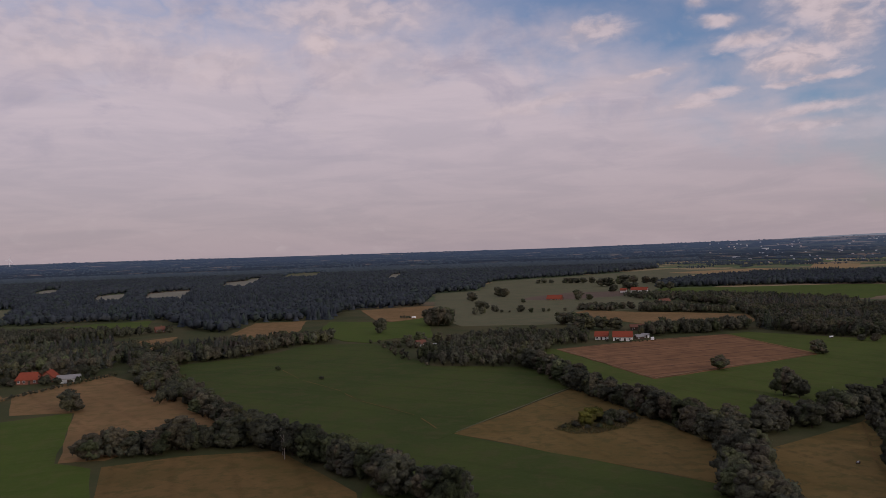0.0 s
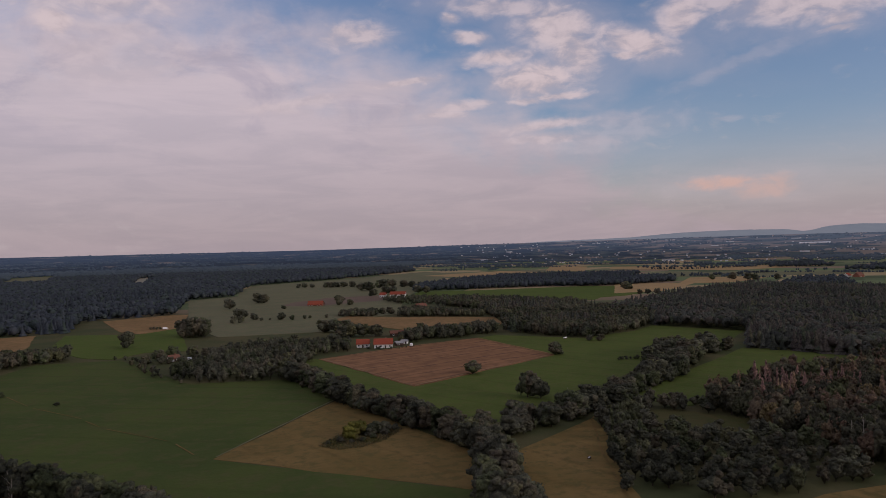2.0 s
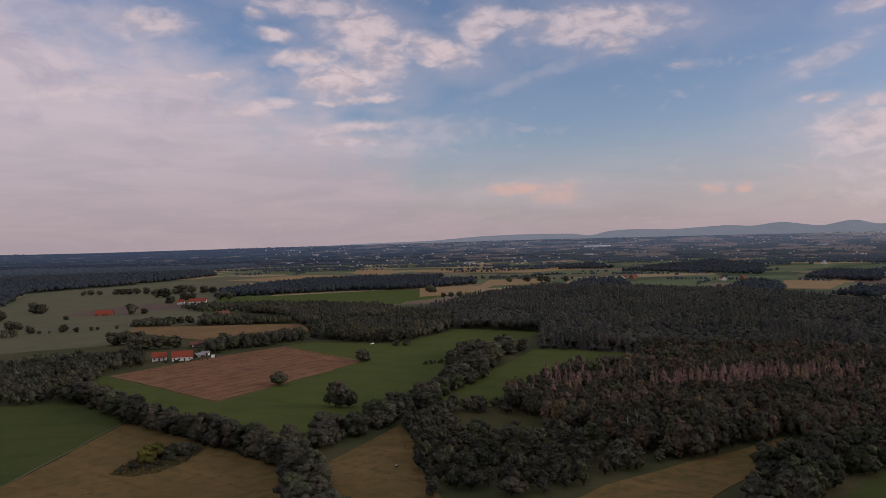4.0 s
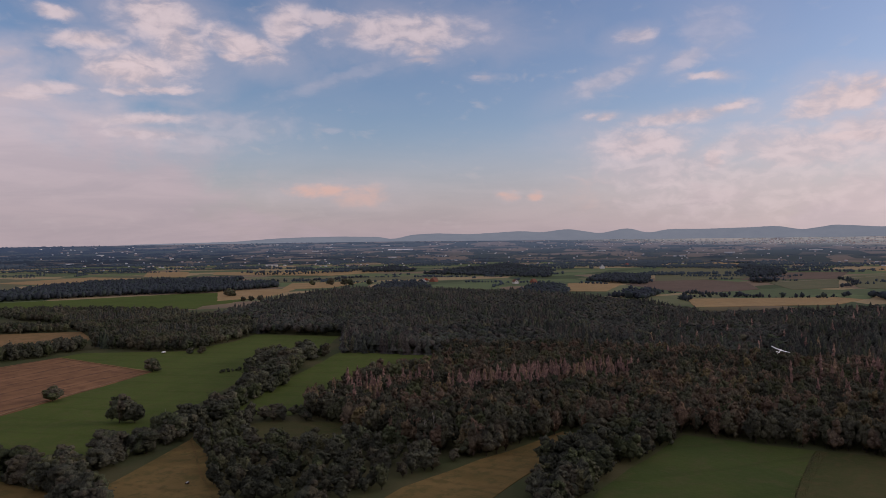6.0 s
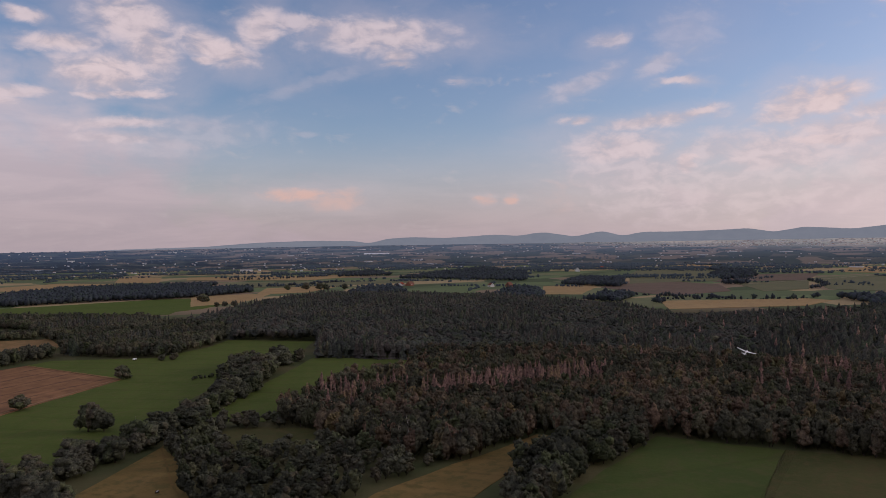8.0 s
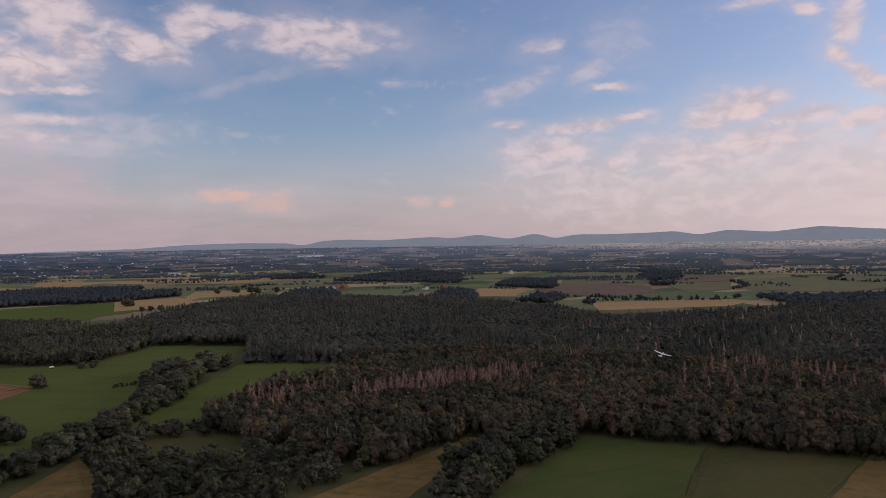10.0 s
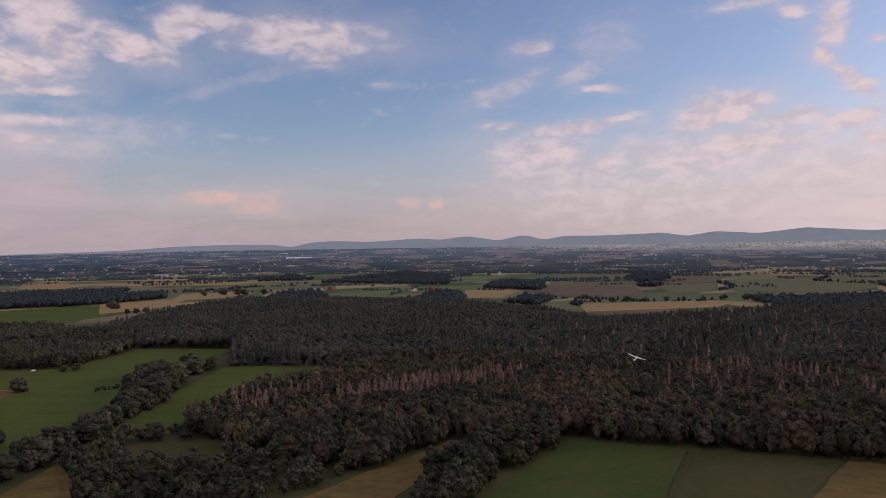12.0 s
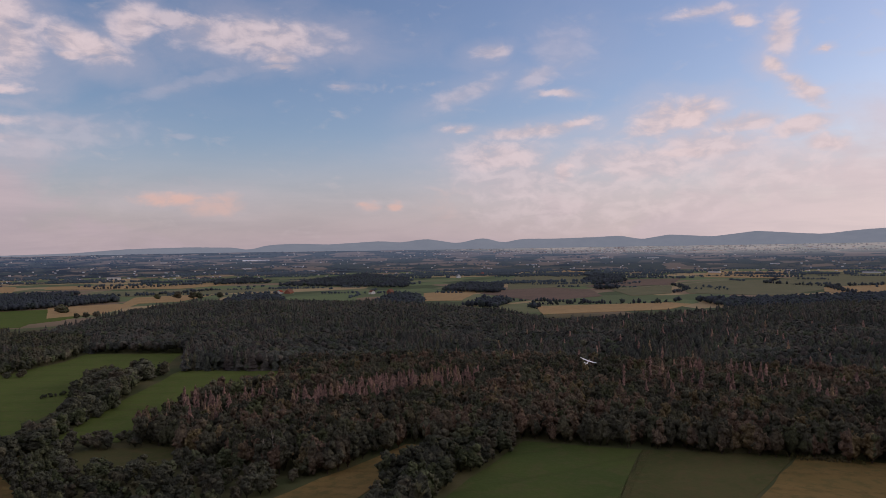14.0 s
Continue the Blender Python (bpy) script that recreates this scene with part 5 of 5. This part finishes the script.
house("farmhouse", "long white farmhouse with a bright red tiled roof", 137, 562, -17, 14, 9, 3.3, 6.8, RENDER_WHITE, TILE)
house("barn", "smaller white barn with a red tiled roof", 123, 572, -17, 9.5, 8, 3.0, 6.0, RENDER_WHITE, TILE, "barn", 3, False)
house("shed", "low dark wooden shed beside trees", 151, 567, 10, 6, 5, 2.2, 3.4, WOOD, SLATE, "shed", 2, False)
house("shed", "small white shed beside the farm", 158, 575, -30, 5, 4, 2.2, 3.2, RENDER_WHITE, SLATE, "shed", 2, False)
house("open_barn", "brown roofed shelter behind the farm", 170, 628, -10, 20, 8, 2.8, 4.6, WOOD, TILE_DULL, "barn", 4, False)
house("barn", "large barn with a wide low red roof", 155, 1014, -24, 20, 12, 2.6, 7.0, BRICK, TILE, "barn", 5, False)
house("farmhouse", "long white farm with a red roof by the trees", 297, 1106, -26, 24, 11, 5.2, 9.0, RENDER_WHITE, TILE, windows=6)
house("barn", "white farm barn beside the long farmhouse", 277, 1122, -26, 9, 9, 4.4, 7.4, RENDER_WHITE, TILE, "barn", 3, False)
house("farmhouse", "red roofed brick farmhouse among trees", -252, 446, 8, 12, 8.5, 3.0, 6.6, BRICK, TILE, hip=1.5)
house("farmhouse", "red roofed side wing of the brick farm", -243, 452, 98, 9, 7.5, 3.0, 6.6, BRICK, TILE)
house("shed", "grey roofed shed beside the brick farm", -228, 446, 20, 12, 7, 2.6, 4.4, METAL, SLATE, "shed", 3, False)
house("cottage", "white cottage half hidden by trees", -18, 566, 25, 7, 5.5, 2.4, 4.4, RENDER_WHITE, TILE_DULL, windows=3)
house("house", "pale house among dark trees", -284, 736, 30, 9, 7, 2.8, 5.6, BRICK, TILE_DULL)
for x, y, h in ((-291, 727, 7), (-280, 725, 4.5), (-272, 730, 8)):
    plant("oak", x, y, h, 1.2, "dark garden tree before the pale house")
house("house", "brick house with a brown roof behind trees", 262, 870, 20, 14, 10, 3.4, 8.0, BRICK, TILE_DULL)
house("farmhouse", "brown roofed brick farm beyond the forest", 1200, 1075, 20, 22, 12, 3.6, 9.0, BRICK, TILE_DULL)
house("barn", "white barn beside the brick farm", 1188, 1090, 20, 14, 10, 3.4, 7.5, RENDER_WHITE, TILE, "barn", 3, False)
house("farmhouse", "pale farm on the open plain", 2096, 1156, 40, 20, 13, 5.0, 12.0, RENDER_WHITE, SLATE)
house("house", "brick house on the plain", 1270, 860, 10, 16, 10, 4.0, 9.0, BRICK, TILE_DULL)
house("house", "white house on the plain", 1240, 885, 60, 14, 9, 4.0, 8.0, RENDER_WHITE, TILE_DULL)
house("barn", "white barn on the plain", 1560, 1040, 30, 22, 11, 4.0, 8.0, RENDER_WHITE, SLATE, "barn", 4, False)
house("barn", "long white barn on the plain", 1690, 2350, -40, 45, 14, 5.0, 9.0, RENDER_WHITE, SLATE, "barn", 6, False)
house("barn", "white barn beside fields", 1640, 1700, 15, 20, 10, 4.0, 8.0, RENDER_WHITE, SLATE, "barn", 4, False)
house("house", "small house by the golden field", 2380, 1215, 0, 16, 10, 4.0, 8.0, BRICK, TILE)

house("greenhouse", "very long white greenhouse far out on the plain", 2914, 2856, -46, 140, 22, 4.0, 6.5, WHITE, WHITE, "greenhouse", 6, False)
# small white trailer and troughs on the meadows


def trailer(x, y, turn, label, name="livestock_trailer", s=1.0):
    ob = new(name)
    ob.matrix_basis = pose(x, y, 0, 0, 0, turn)
    tagged(ob, label, "trailer")
    part("body", box(-2.2 * s, -1.1 * s, 0.6, 2.2 * s, 1.1 * s, 2.4 * s), WHITE, ob)
    part("drawbar", box(2.2 * s, -0.1, 0.55, 3.6 * s, 0.1, 0.75), METAL, ob)
    for sx in (-0.7, 0.7):
        for sy in (-1.1, 1.1):
            bm = bmesh.new()
            bmesh.ops.create_cone(bm, cap_ends=True, segments=14, radius1=0.45, radius2=0.45, depth=0.25, matrix=Matrix.Translation((sx * s, sy * s, 0.45)) @ Matrix.Rotation(math.pi / 2, 4, "X"))
            part("wheel", bm, WOOD, ob)
    return ob


trailer(284, 538, 20, "small white trailer standing on the green meadow", s=0.65)
trailer(-32, 800, 10, "white trailer standing at a meadow's edge")
trailer(158, 556, 70, "white trailer parked beside the farm")
trailer(132, 236, 40, "small pale trailer on the tan meadow", s=0.3)
trailer(-8, 561, -20, "small white caravan between trees")


def far_village():
    """Roofs and white walls of the town below the ridge: too many and too small to tell apart."""
    rng = np.random.default_rng(701)
    walls, roofs, pale = [], [], []
    for k in range(1180):
        town = k < 700
        a = math.radians(rng.normal(77, 9) if town else rng.uniform(20, 102))
        r = rng.uniform(4300, 4780) if town else rng.uniform(2700, 4750)
        x, y = r * math.sin(a), r * math.cos(a)
        z = float(level(x, y))
        big = rng.random() < 0.04
        L, W, H = (rng.uniform(16, 32), 5, 3.5) if big else (rng.uniform(2.2, 5), rng.uniform(2, 3.5), rng.uniform(1.8, 3.0))
        t = -a + rng.normal(0, 0.25)
        c, s = math.cos(t), math.sin(t)
        base = np.array([(-L, -W, -2), (L, -W, -2), (L, W, -2), (-L, W, -2), (-L, -W, H), (L, -W, H), (L, W, H), (-L, W, H), (-L, 0, H + W * (0.25 if big else 0.8)), (L, 0, H + W * (0.25 if big else 0.8))], float)
        P = np.stack([x + base[:, 0] * c - base[:, 1] * s, y + base[:, 0] * s + base[:, 1] * c, z + base[:, 2]], 1)
        wall = np.array([(0, 1, 5), (0, 5, 4), (2, 3, 7), (2, 7, 6), (1, 2, 6), (1, 6, 5), (5, 6, 9), (3, 0, 4), (3, 4, 7), (4, 8, 7)])
        top = np.array([(4, 5, 9), (4, 9, 8), (6, 7, 8), (6, 8, 9)])
        walls.append((P, wall, 0))
        (pale if big or rng.random() < 0.3 else roofs).append((P, top, 0))
    for parts, m, label in ((walls, PALE_WALL, "white walls of a distant town below the ridge"), (roofs, TILE_PALE, "pale red roofs of a distant town"), (pale, SLATE, "pale roofs of distant barns and halls")):
        V, F, M = join(parts)
        tagged(new("distant_houses", mesh_of("distant_houses", V, F, None, [m])), label, "houses", kind="stuff")


far_village()


def mast(x, y, h, label):
    """A slender lattice-grey wind turbine or mast: tower, hub and blades at rest."""
    z = float(level(x, y))
    ob = new("wind_turbine")
    ob.matrix_basis = pose(x, y, z)
    tagged(ob, label, "wind turbine")
    V, F = stem([(0, 0, 0), (0, 0, h)], [h * 0.022, h * 0.012], 10)
    tower = new("tower", mesh_of("tower", V, F, None, [WHITE]))
    tower.parent = ob
    part("nacelle", box(-1.6, -3, h - 1.2, 1.6, 3, h + 1.8), WHITE, ob)
    for k in range(3):
        bm = box(-0.9, -0.3, 1, 0.6, 0.3, h * 0.55)
        bmesh.ops.transform(bm, matrix=Matrix.Translation((0, -3.3, h + 0.3)) @ Matrix.Rotation(radians(120 * k + 15), 4, "Y"), verts=bm.verts)
        part("blade", bm, WHITE, ob)
    return ob


mast(-2480, 3900, 40, "white wind turbine far away over the forest")
mast(-2290, 3900, 44, "white wind turbine on the far horizon")
mast(2080, -112, 60, "tall pale mast on the far plain")

# ---- the glider in the air ----


def glider(m):
    """White model glider: fuselage, wings, fin and tailplane."""
    ob = new("glider")
    ob.matrix_basis = m
    tagged(ob, "white slender glider banking above the forest", "glider")
    V, F = stem([(0, 0, -0.85), (0, 0, -0.7), (0, 0, -0.45), (0, 0, -0.1), (0, 0, 0.4), (0, 0, 1.0)], [0.01, 0.06, 0.10, 0.10, 0.045, 0.025], 12)
    body = new("fuselage", mesh_of("fuselage", V[:, [0, 2, 1]] * (1, -1, 1), F[:, ::-1], None, [WHITE]))
    body.parent = ob
    for s in (-1, 1):
        bm = bmesh.new()
        prof = [(0.16, 0), (0.06, 0.028), (-0.10, 0.01), (-0.12, 0), (-0.08, -0.006), (0.06, -0.012)]
        rings = []
        for f, chord, up in ((0.0, 1.0, 0.08), (0.55, 0.85, 0.14), (1.0, 0.45, 0.26)):
            rings.append([bm.verts.new((s * 1.75 * f, 0.2 + y * chord, up + z * chord)) for y, z in prof])
        for a, b in zip(rings, rings[1:]):
            for i in range(6):
                j = (i + 1) % 6
                bm.faces.new((a[i], a[j], b[j], b[i]))
        bm.faces.new(rings[-1])
        bmesh.ops.recalc_face_normals(bm, faces=bm.faces)
        part("wing", bm, WHITE, ob)
    part("fin", box(-0.012, -1.02, 0.0, 0.012, -0.80, 0.34), WHITE, ob)
    part("tailplane", box(-0.38, -1.04, 0.30, 0.38, -0.88, 0.325), WHITE, ob)
    return ob


glider(pose(125, 36, 66.0, 16, 16, -86) @ Matrix.Diagonal((0.88, 1.2, 1.0, 1)))
